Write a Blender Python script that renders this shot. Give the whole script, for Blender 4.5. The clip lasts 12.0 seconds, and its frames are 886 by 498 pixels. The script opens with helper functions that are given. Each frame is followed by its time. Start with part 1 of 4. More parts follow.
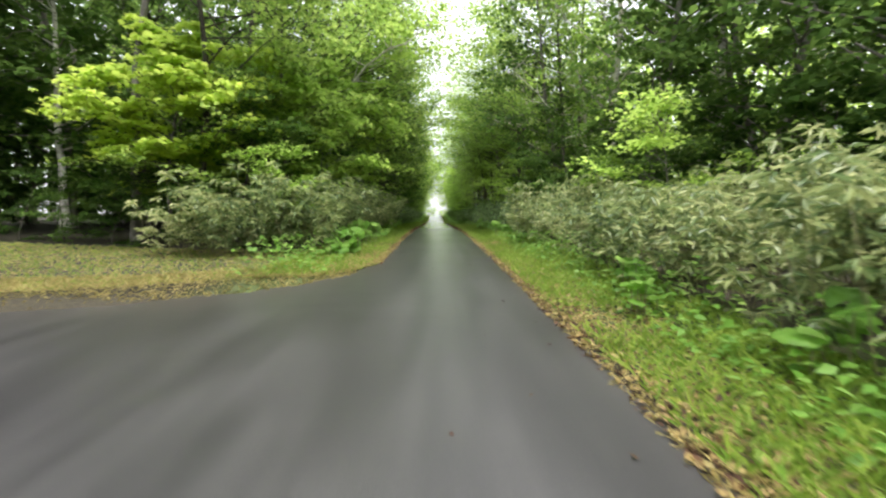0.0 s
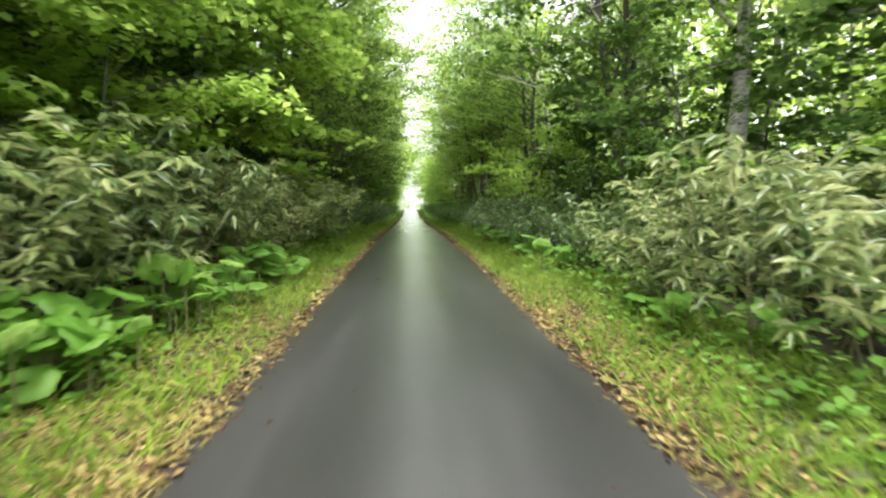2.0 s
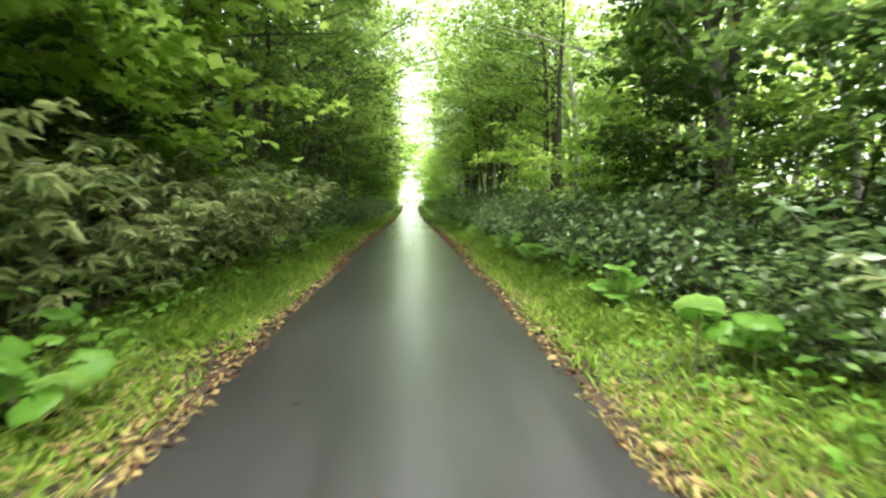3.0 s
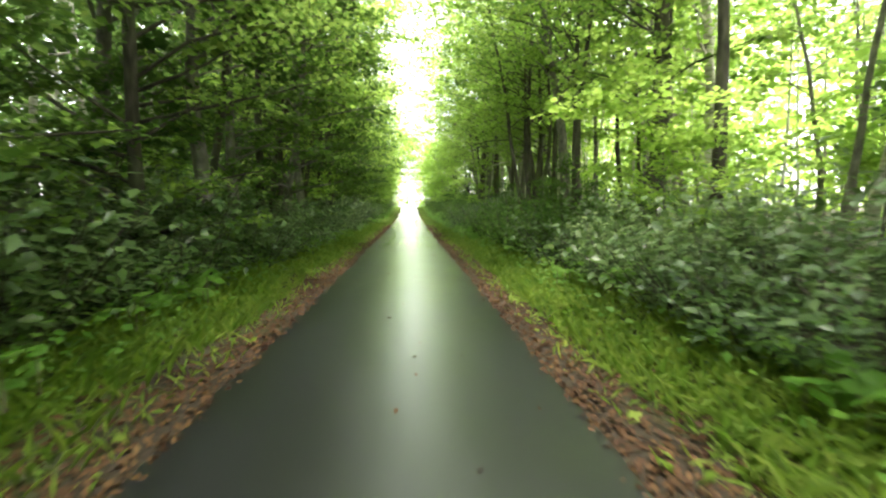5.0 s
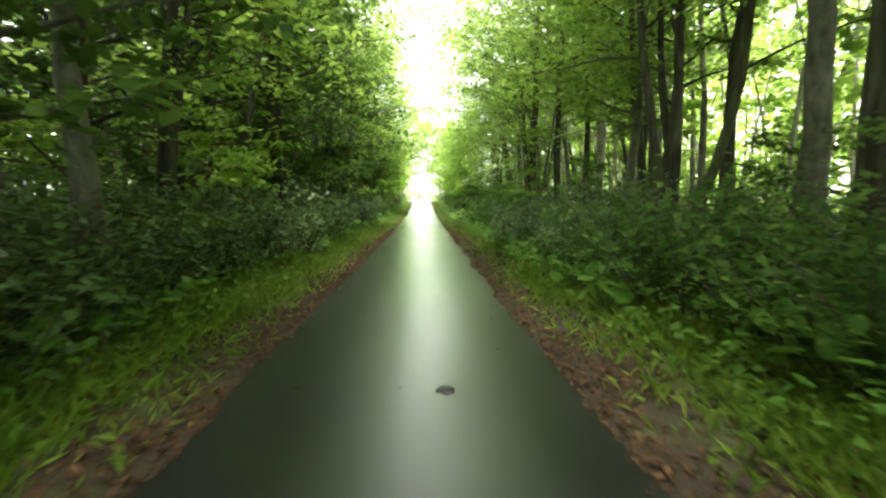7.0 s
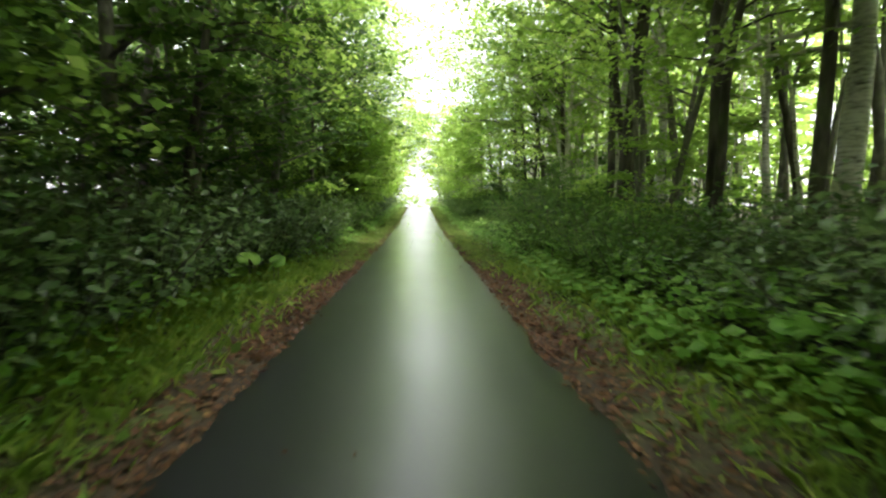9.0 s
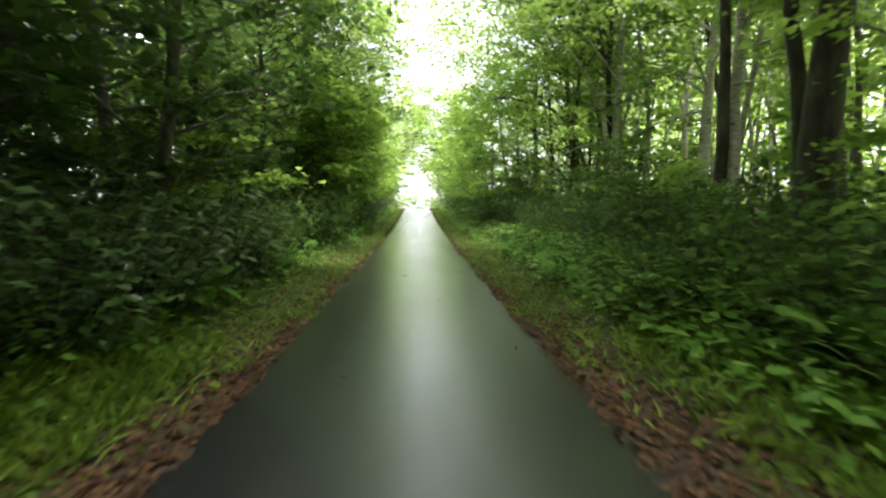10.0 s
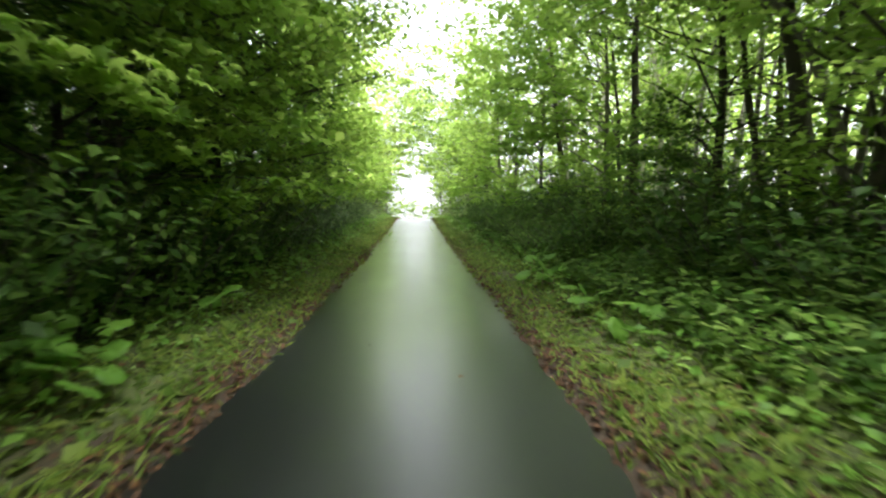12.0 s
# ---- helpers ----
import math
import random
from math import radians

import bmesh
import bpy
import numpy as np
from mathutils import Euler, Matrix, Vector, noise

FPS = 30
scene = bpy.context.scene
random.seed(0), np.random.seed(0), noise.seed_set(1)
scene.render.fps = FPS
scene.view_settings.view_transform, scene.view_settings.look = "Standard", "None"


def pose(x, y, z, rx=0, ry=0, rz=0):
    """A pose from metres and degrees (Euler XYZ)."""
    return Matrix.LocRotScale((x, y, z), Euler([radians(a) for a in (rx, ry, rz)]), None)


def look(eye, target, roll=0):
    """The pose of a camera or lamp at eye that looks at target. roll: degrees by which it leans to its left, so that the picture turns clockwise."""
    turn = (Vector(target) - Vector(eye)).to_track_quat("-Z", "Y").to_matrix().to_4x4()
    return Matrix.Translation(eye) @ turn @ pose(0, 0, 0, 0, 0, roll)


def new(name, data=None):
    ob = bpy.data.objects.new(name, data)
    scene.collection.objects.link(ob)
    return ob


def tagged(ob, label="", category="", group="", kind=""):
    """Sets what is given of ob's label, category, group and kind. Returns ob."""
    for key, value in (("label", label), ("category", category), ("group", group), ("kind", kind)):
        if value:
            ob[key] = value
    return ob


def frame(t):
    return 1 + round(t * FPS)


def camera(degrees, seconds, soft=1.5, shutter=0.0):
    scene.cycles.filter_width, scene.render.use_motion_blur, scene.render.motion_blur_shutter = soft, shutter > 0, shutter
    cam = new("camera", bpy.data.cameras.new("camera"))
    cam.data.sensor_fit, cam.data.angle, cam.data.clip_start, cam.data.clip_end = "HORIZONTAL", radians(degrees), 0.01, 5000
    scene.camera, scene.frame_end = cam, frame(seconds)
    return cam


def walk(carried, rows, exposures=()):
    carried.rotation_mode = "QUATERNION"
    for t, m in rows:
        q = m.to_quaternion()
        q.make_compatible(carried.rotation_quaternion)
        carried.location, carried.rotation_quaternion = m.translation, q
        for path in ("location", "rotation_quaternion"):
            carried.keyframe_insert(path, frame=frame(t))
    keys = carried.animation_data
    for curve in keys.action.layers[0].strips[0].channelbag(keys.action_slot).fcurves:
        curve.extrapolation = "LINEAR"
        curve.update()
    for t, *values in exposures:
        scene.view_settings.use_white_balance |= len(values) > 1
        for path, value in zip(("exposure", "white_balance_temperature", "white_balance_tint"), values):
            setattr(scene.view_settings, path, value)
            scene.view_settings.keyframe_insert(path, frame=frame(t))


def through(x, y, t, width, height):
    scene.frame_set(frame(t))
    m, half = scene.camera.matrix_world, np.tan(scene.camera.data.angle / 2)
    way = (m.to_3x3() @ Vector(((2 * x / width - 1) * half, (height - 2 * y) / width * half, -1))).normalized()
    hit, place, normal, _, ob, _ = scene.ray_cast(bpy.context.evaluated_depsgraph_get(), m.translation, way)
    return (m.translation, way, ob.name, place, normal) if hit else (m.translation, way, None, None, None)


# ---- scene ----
EYE = 1.55


def lerp01(a, b, v):
    u = np.clip((np.asarray(v, float) - a) / (b - a), 0, 1)
    return u * u * (3 - 2 * u)


GRID_Y = np.arange(-60, 460, 0.5)


def road_profile():
    """Heights along the road: a slight rise, a long level stretch, a climb to a crest, then a fall."""
    rise = np.interp(GRID_Y, [-10, 10, 25, 40, 55, 70, 85, 100], [0.0402, 0.0296, 0.0006, -0.0138, -0.008, 0.0002, 0.019, 0.0455])
    over = lerp01(100, 118, GRID_Y)
    rise = rise * (1 - over) - 0.03 * over
    rise = np.convolve(np.pad(rise, 10, mode="edge"), np.ones(21) / 21, "valid")
    z = np.cumsum(rise) * 0.5
    return z - np.interp(0, GRID_Y, z)


ROAD_Z = road_profile()


def road_z(y):
    """Height of the road's middle."""
    return np.interp(y, GRID_Y, ROAD_Z)


def road_slope(y):
    return math.degrees(math.atan(float(road_z(y + 0.5) - road_z(y - 0.5))))


# ---- camera and drive ----
cam = camera(88.8, 12.0, soft=2.2, shutter=0.25)
# seconds, x, y, yaw, pitch against the road's slope, roll
DRIVE = [
    (0.0, -0.11, 0.01, -1.02, -6.39, -0.09),
    (0.5, -0.19, 2.63, -1.60, -6.53, -0.27),
    (1.0, -0.24, 5.24, -2.47, -6.64, -0.43),
    (1.5, -0.24, 7.83, -3.39, -6.93, -0.54),
    (2.0, -0.15, 10.36, -4.14, -6.84, -0.58),
    (2.5, -0.02, 12.96, -4.34, -6.79, -0.62),
    (3.0, 0.07, 15.60, -4.10, -6.97, -0.76),
    (3.5, 0.12, 18.35, -4.15, -7.12, -0.53),
    (4.0, 0.15, 21.19, -4.37, -6.46, -0.30),
    (4.5, 0.15, 24.10, -4.59, -5.80, -0.12),
    (5.0, 0.14, 27.06, -4.15, -5.85, -0.07),
    (5.5, 0.12, 30.06, -3.59, -5.97, 0.07),
    (6.0, 0.11, 33.07, -3.03, -5.90, 0.13),
    (6.5, 0.11, 36.11, -2.56, -5.84, 0.04),
    (7.0, 0.13, 39.16, -2.54, -5.92, -0.30),
    (7.5, 0.12, 42.24, -2.79, -6.00, -0.50),
    (8.0, 0.11, 45.32, -2.90, -5.77, -0.38),
    (8.5, 0.10, 48.43, -3.02, -5.54, -0.33),
    (9.0, 0.09, 51.55, -2.96, -5.39, -0.30),
    (9.5, 0.08, 54.72, -3.04, -5.37, -0.22),
    (10.0, 0.07, 57.94, -3.12, -5.44, 0.00),
    (10.5, 0.05, 61.22, -3.17, -5.38, -0.16),
    (11.0, 0.03, 64.56, -3.30, -5.04, -0.23),
    (11.5, 0.06, 67.92, -3.44, -5.00, -0.25),
    (12.0, 0.10, 71.30, -3.38, -4.93, -0.45),
]
walk(cam, [(t, pose(x, y, float(road_z(y)) + EYE, 90 + p + road_slope(y), r, w)) for t, x, y, w, p, r in DRIVE],
     exposures=[(0.0, 1.85, 6500, 11), (1.5, 2.15, 6500, 12), (2.5, 2.6, 6500, 10), (5.5, 3.15, 6700, 9), (7.0, 3.0, 6600, 11), (9.0, 2.6, 6400, 15), (10.5, 2.3, 6350, 15), (12.0, 2.25, 6300, 14)])

# ---- daylight: overcast sky ----
world = bpy.data.worlds.new("overcast_sky")
scene.world = world
world.use_nodes = True
wn = world.node_tree.nodes
wl = world.node_tree.links
sky = wn.new("ShaderNodeTexSky")
sky.sky_type = "NISHITA"
sky.sun_disc = False
sky.sun_elevation = radians(82)
sky.sun_rotation = radians(140)
sky.air_density = 1.0
sky.dust_density = 4.0
grey = wn.new("ShaderNodeHueSaturation")
grey.inputs["Saturation"].default_value = 0.28
wl.new(sky.outputs[0], grey.inputs["Color"])
cloud = wn.new("ShaderNodeMix")
cloud.data_type = "RGBA"
cloud.inputs["Factor"].default_value = 0.4
cloud.inputs["B"].default_value = (4.4, 4.5, 4.6, 1)
wl.new(grey.outputs[0], cloud.inputs["A"])
wl.new(cloud.outputs["Result"], wn["Background"].inputs[0])
wn["Background"].inputs[1].default_value = 0.15
sun_data = bpy.data.lights.new("sun", "SUN")
sun_data.energy = 1.3
sun_data.angle = radians(15)
sun_data.color = (1.0, 0.96, 0.9)
sun = new("sun", sun_data)
sun.matrix_world = look((5, -6, 58), (0, 0, 0))


# ---- materials ----
def material(name):
    m = bpy.data.materials.new(name)
    m.use_nodes = True
    n = m.node_tree.nodes
    n.clear()
    out = n.new("ShaderNodeOutputMaterial")
    return m, n, m.node_tree.links, out


def ramp(n, stops):
    r = n.new("ShaderNodeValToRGB")
    while len(r.color_ramp.elements) < len(stops):
        r.color_ramp.elements.new(0.5)
    for e, (p, c) in zip(r.color_ramp.elements, stops):
        e.position, e.color = p, (*c, 1)
    return r


def math_node(n, links, op, a, b):
    m = n.new("ShaderNodeMath")
    m.operation = op
    for k, v in ((0, a), (1, b)):
        if isinstance(v, (int, float)):
            m.inputs[k].default_value = v
        else:
            links.new(v, m.inputs[k])
    return m.outputs[0]


def noise_node(n, links, scale, detail=4, coord="Object", stretch=None):
    c = n.new("ShaderNodeTexCoord")
    t = n.new("ShaderNodeTexNoise")
    t.inputs["Scale"].default_value, t.inputs["Detail"].default_value = scale, detail
    src = c.outputs[coord]
    if stretch:
        mp = n.new("ShaderNodeMapping")
        mp.inputs["Scale"].default_value = stretch
        links.new(src, mp.inputs["Vector"])
        src = mp.outputs[0]
    links.new(src, t.inputs["Vector"])
    return t


def leaf_material(name, stops, through=0.45, rough=0.45, gloss=0.5, spread=0.25):
    """Leaves: each its own tone, each plant a little different, light passing through."""
    m, n, links, out = material(name)
    g = n.new("ShaderNodeNewGeometry")
    o = n.new("ShaderNodeObjectInfo")
    tex = noise_node(n, links, 1.3, 2)
    v = math_node(n, links, "MULTIPLY", g.outputs["Random Per Island"], 0.5)
    w = math_node(n, links, "ADD", math_node(n, links, "MULTIPLY", o.outputs["Random"], spread), 0.11 - spread / 2)
    x = math_node(n, links, "MULTIPLY", tex.outputs[0], 0.55)
    v = math_node(n, links, "ADD", math_node(n, links, "ADD", v, w), x)
    r = ramp(n, stops)
    links.new(math_node(n, links, "MULTIPLY", v, 0.85), r.inputs[0])
    b = n.new("ShaderNodeBsdfPrincipled")
    b.inputs["Roughness"].default_value = rough
    b.inputs["Specular IOR Level"].default_value = gloss
    links.new(r.outputs[0], b.inputs["Base Color"])
    tr = n.new("ShaderNodeBsdfTranslucent")
    warm = n.new("ShaderNodeHueSaturation")
    warm.inputs["Hue"].default_value = 0.482
    warm.inputs["Saturation"].default_value = 0.86
    warm.inputs["Value"].default_value = 2.3
    links.new(r.outputs[0], warm.inputs["Color"])
    links.new(warm.outputs[0], tr.inputs["Color"])
    mix = n.new("ShaderNodeMixShader")
    mix.inputs[0].default_value = through
    links.new(b.outputs[0], mix.inputs[1])
    links.new(tr.outputs[0], mix.inputs[2])
    links.new(mix.outputs[0], out.inputs[0])
    return m


LEAF_MAPLE = leaf_material("maple_leaves", [(0.1, (0.03, 0.08, 0.008)), (0.5, (0.077, 0.157, 0.016)), (0.95, (0.185, 0.278, 0.037))], 0.65, 0.5, 0.25, 0.4)
# young bright leaves; also maple's lit copy with gap light and haze painted in
LEAF_BRIGHT = leaf_material("young_and_lit_leaves", [(0.1, (0.085, 0.185, 0.01)), (0.5, (0.14, 0.26, 0.022)), (0.95, (0.245, 0.36, 0.048))], 0.6, 0.5, 0.25, 0.3)
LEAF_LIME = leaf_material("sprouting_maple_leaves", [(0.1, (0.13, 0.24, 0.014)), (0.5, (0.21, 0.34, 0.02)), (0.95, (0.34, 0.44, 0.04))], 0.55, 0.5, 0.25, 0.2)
# dark leaves, and a shaded copy of maple and shrub with shade painted in
LEAF_DARK = leaf_material("dark_and_shaded_leaves", [(0.1, (0.016, 0.05, 0.006)), (0.5, (0.037, 0.093, 0.01)), (0.95, (0.086, 0.163, 0.019))], 0.52, 0.55, 0.2, 0.35)
LEAF_SHRUB = leaf_material("shrub_leaves", [(0.1, (0.022, 0.065, 0.012)), (0.5, (0.06, 0.12, 0.026)), (0.8, (0.12, 0.19, 0.055)), (0.98, (0.24, 0.31, 0.13))], 0.3, 0.4, 0.6, 0.35)
LEAF_STRAW = leaf_material("dry_grass_blades", [(0.1, (0.13, 0.14, 0.035)), (0.5, (0.3, 0.26, 0.085)), (0.95, (0.5, 0.43, 0.18))], 0.2, 0.7, 0.2)
LEAF_SASA = leaf_material("bamboo_grass_leaves", [(0.1, (0.028, 0.066, 0.017)), (0.36, (0.07, 0.125, 0.033)), (0.6, (0.19, 0.24, 0.077)), (0.9, (0.43, 0.45, 0.22))], 0.3, 0.4, 0.5, 0.3)
LEAF_HERB = leaf_material("butterbur_leaves", [(0.1, (0.055, 0.155, 0.018)), (0.6, (0.11, 0.245, 0.03)), (0.95, (0.2, 0.34, 0.06))], 0.45, 0.5, 0.3)
LEAF_GRASS = leaf_material("verge_grass_blades", [(0.1, (0.058, 0.135, 0.013)), (0.55, (0.125, 0.23, 0.02)), (0.85, (0.22, 0.31, 0.035)), (0.98, (0.38, 0.35, 0.1))], 0.35, 0.55, 0.2)
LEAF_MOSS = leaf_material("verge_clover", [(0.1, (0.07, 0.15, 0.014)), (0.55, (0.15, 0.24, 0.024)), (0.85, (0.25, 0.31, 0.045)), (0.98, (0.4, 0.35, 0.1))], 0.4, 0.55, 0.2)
# darker copy of the verge greens: later stretch's shade painted into the colour
LEAF_VERGE_SHADED = leaf_material("clover_painted_shaded", [(0.1, (0.032, 0.08, 0.011)), (0.5, (0.08, 0.15, 0.018)), (0.85, (0.16, 0.22, 0.032)), (0.98, (0.32, 0.26, 0.09))], 0.35, 0.55, 0.2)
LEAF_YELLOW = leaf_material("yellowed_fallen_leaves", [(0.1, (0.12, 0.1, 0.03)), (0.5, (0.22, 0.18, 0.06)), (0.95, (0.36, 0.3, 0.12))], 0.2, 0.6, 0.3)
LEAF_DRIFT = leaf_material("tan_fallen_leaves", [(0.1, (0.08, 0.052, 0.024)), (0.5, (0.21, 0.15, 0.06)), (0.8, (0.32, 0.25, 0.09)), (0.97, (0.42, 0.38, 0.13))], 0.12, 0.7, 0.2)
LEAF_LITTER = leaf_material("fallen_leaves", [(0.1, (0.024, 0.013, 0.008)), (0.5, (0.068, 0.034, 0.017)), (0.8, (0.13, 0.07, 0.03)), (0.97, (0.34, 0.25, 0.09))], 0.1, 0.7, 0.2)


def bark_material(name, stops, scale, stretch, rough=0.85, bump=0.5, moss=0.0):
    m, n, links, out = material(name)
    tex = noise_node(n, links, scale, 6, stretch=stretch)
    big = noise_node(n, links, 1.1, 3)
    r = ramp(n, stops)
    mixed = math_node(n, links, "ADD", math_node(n, links, "MULTIPLY", tex.outputs[0], 0.7), math_node(n, links, "MULTIPLY", big.outputs[0], 0.3))
    links.new(mixed, r.inputs[0])
    colour = r.outputs[0]
    if moss:
        mx = n.new("ShaderNodeMix")
        mx.data_type = "RGBA"
        mk = ramp(n, [(0.5, (0, 0, 0)), (0.62, (moss, moss, moss))])
        links.new(big.outputs[0], mk.inputs[0])
        links.new(mk.outputs[0], mx.inputs["Factor"])
        links.new(colour, mx.inputs["A"])
        mx.inputs["B"].default_value = (0.07, 0.1, 0.03, 1)
        colour = mx.outputs["Result"]
    b = n.new("ShaderNodeBsdfPrincipled")
    b.inputs["Roughness"].default_value = rough
    links.new(colour, b.inputs["Base Color"])
    bp = n.new("ShaderNodeBump")
    bp.inputs["Strength"].default_value = bump
    bp.inputs["Distance"].default_value = 0.03
    links.new(tex.outputs[0], bp.inputs["Height"])
    links.new(bp.outputs[0], b.inputs["Normal"])
    links.new(b.outputs[0], out.inputs[0])
    return m


BARK_BIRCH = bark_material("birch_bark", [(0.34, (0.05, 0.045, 0.04)), (0.42, (0.36, 0.33, 0.28)), (0.55, (0.6, 0.56, 0.49)), (0.75, (0.74, 0.7, 0.63))], 5, (1, 1, 3.5), 0.7, 0.25)
BARK_DARK = bark_material("dark_bark", [(0.3, (0.022, 0.018, 0.013)), (0.5, (0.062, 0.053, 0.04)), (0.7, (0.14, 0.124, 0.096))], 9, (1, 1, 0.25), 0.9, 0.8, 0.5)
BARK_GREY = bark_material("grey_bark", [(0.3, (0.06, 0.055, 0.045)), (0.5, (0.16, 0.146, 0.122)), (0.7, (0.3, 0.275, 0.235))], 7, (1, 1, 0.5), 0.85, 0.5, 0.4)
CANE = bark_material("cane_stalks", [(0.3, (0.1, 0.1, 0.04)), (0.5, (0.2, 0.19, 0.09)), (0.7, (0.3, 0.26, 0.14))], 6, (1, 1, 0.3), 0.6, 0.1)


def asphalt_material():
    m, n, links, out = material("worn_asphalt")
    fine = noise_node(n, links, 160, 2)
    mid = noise_node(n, links, 1.6, 5, stretch=(1, 0.25, 1))
    big = noise_node(n, links, 0.35, 3)
    streak = noise_node(n, links, 2.4, 4, stretch=(1.5, 0.05, 1))
    r = ramp(n, [(0.36, (0.018, 0.0172, 0.0185)), (0.5, (0.034, 0.0325, 0.034)), (0.64, (0.06, 0.058, 0.059))])
    v = math_node(n, links, "ADD", math_node(n, links, "MULTIPLY", fine.outputs[0], 0.42), math_node(n, links, "MULTIPLY", mid.outputs[0], 0.4))
    v = math_node(n, links, "ADD", v, math_node(n, links, "MULTIPLY", streak.outputs[0], 0.18))
    links.new(v, r.inputs[0])
    b = n.new("ShaderNodeBsdfPrincipled")
    wet = ramp(n, [(0.3, (0.33, 0.33, 0.33)), (0.7, (0.41, 0.41, 0.41))])
    links.new(math_node(n, links, "ADD", math_node(n, links, "MULTIPLY", mid.outputs[0], 0.6), math_node(n, links, "MULTIPLY", big.outputs[0], 0.4)), wet.inputs[0])
    links.new(wet.outputs[0], b.inputs["Roughness"])
    # a damp film that begins where the road starts to climb
    c = n.new("ShaderNodeTexCoord")
    sep = n.new("ShaderNodeSeparateXYZ")
    links.new(c.outputs["Object"], sep.inputs[0])
    film = n.new("ShaderNodeMapRange")
    film.inputs["From Min"].default_value, film.inputs["From Max"].default_value = 3, 34
    film.inputs["To Min"].default_value, film.inputs["To Max"].default_value = 0.0, 1.0
    links.new(sep.outputs[1], film.inputs["Value"])
    links.new(film.outputs[0], b.inputs["Coat Weight"])
    damp = n.new("ShaderNodeMix")
    damp.data_type, damp.blend_type = "RGBA", "MULTIPLY"
    links.new(film.outputs[0], damp.inputs["Factor"])
    links.new(r.outputs[0], damp.inputs["A"])
    damp.inputs["B"].default_value = (0.13, 0.155, 0.2, 1)
    links.new(damp.outputs["Result"], b.inputs["Base Color"])
    sheen = ramp(n, [(0.0, (0.13, 0.13, 0.13)), (1.0, (0.32, 0.32, 0.32))])
    links.new(math_node(n, links, "ADD", math_node(n, links, "MULTIPLY", streak.outputs[0], 0.55), math_node(n, links, "MULTIPLY", mid.outputs[0], 0.45)), sheen.inputs[0])
    links.new(sheen.outputs[0], b.inputs["Coat Roughness"])
    b.inputs["Coat IOR"].default_value = 1.4
    bp = n.new("ShaderNodeBump")
    bp.inputs["Strength"].default_value = 0.25
    bp.inputs["Distance"].default_value = 0.004
    links.new(fine.outputs[0], bp.inputs["Height"])
    links.new(bp.outputs[0], b.inputs["Normal"])
    links.new(b.outputs[0], out.inputs[0])
    return m


ASPHALT = asphalt_material()


def ground_material():
    """Brown leaf mould along the asphalt, moss and grass on the verge, dark humus in the wood."""
    m, n, links, out = material("forest_ground")
    c = n.new("ShaderNodeTexCoord")
    s = n.new("ShaderNodeSeparateXYZ")
    links.new(c.outputs["Object"], s.inputs[0])
    side = math_node(n, links, "ABSOLUTE", s.outputs[0], 0)
    patch = noise_node(n, links, 1.2, 5)
    fine = noise_node(n, links, 22, 4)
    d = math_node(n, links, "ADD", side, math_node(n, links, "MULTIPLY", math_node(n, links, "SUBTRACT", patch.outputs[0], 0.5), 2.6))
    band = ramp(n, [(0.0, (0.026, 0.018, 0.012)), (0.34, (0.034, 0.024, 0.014)), (0.46, (0.055, 0.075, 0.018)), (0.68, (0.05, 0.07, 0.017)), (0.85, (0.035, 0.03, 0.018))])
    links.new(math_node(n, links, "MULTIPLY", d, 0.2), band.inputs[0])
    tone = ramp(n, [(0.3, (0.45, 0.45, 0.45)), (0.7, (1.5, 1.45, 1.3))])
    links.new(fine.outputs[0], tone.inputs[0])
    mx = n.new("ShaderNodeMix")
    mx.data_type, mx.blend_type = "RGBA", "MULTIPLY"
    mx.inputs["Factor"].default_value = 1
    links.new(band.outputs[0], mx.inputs["A"])
    links.new(tone.outputs[0], mx.inputs["B"])
    b = n.new("ShaderNodeBsdfPrincipled")
    b.inputs["Roughness"].default_value = 0.95
    links.new(mx.outputs["Result"], b.inputs["Base Color"])
    bp = n.new("ShaderNodeBump")
    bp.inputs["Strength"].default_value = 0.7
    bp.inputs["Distance"].default_value = 0.03
    links.new(fine.outputs[0], bp.inputs["Height"])
    links.new(bp.outputs[0], b.inputs["Normal"])
    links.new(b.outputs[0], out.inputs[0])
    return m


GROUND = ground_material()


# ---- mesh helpers ----
def mesh_from(name, verts, faces, mat, smooth=False):
    """A mesh from arrays: verts (n, 3), faces (m, 3) or (m, 4)."""
    verts, faces = np.asarray(verts, np.float32), np.asarray(faces, np.int32)
    me = bpy.data.meshes.new(name)
    k = faces.shape[1]
    me.vertices.add(len(verts))
    me.vertices.foreach_set("co", verts.ravel())
    me.loops.add(faces.size)
    me.loops.foreach_set("vertex_index", faces.ravel())
    me.polygons.add(len(faces))
    me.polygons.foreach_set("loop_start", np.arange(0, faces.size, k, dtype=np.int32))
    me.update(calc_edges=True)
    me.materials.append(mat)
    if smooth:
        me.polygons.foreach_set("use_smooth", np.ones(len(faces), bool))
    return me


def part_mesh(name, me, parent, label=""):
    ob = new(name, me)
    ob.parent = parent
    if label:
        ob["label"] = label
    return ob


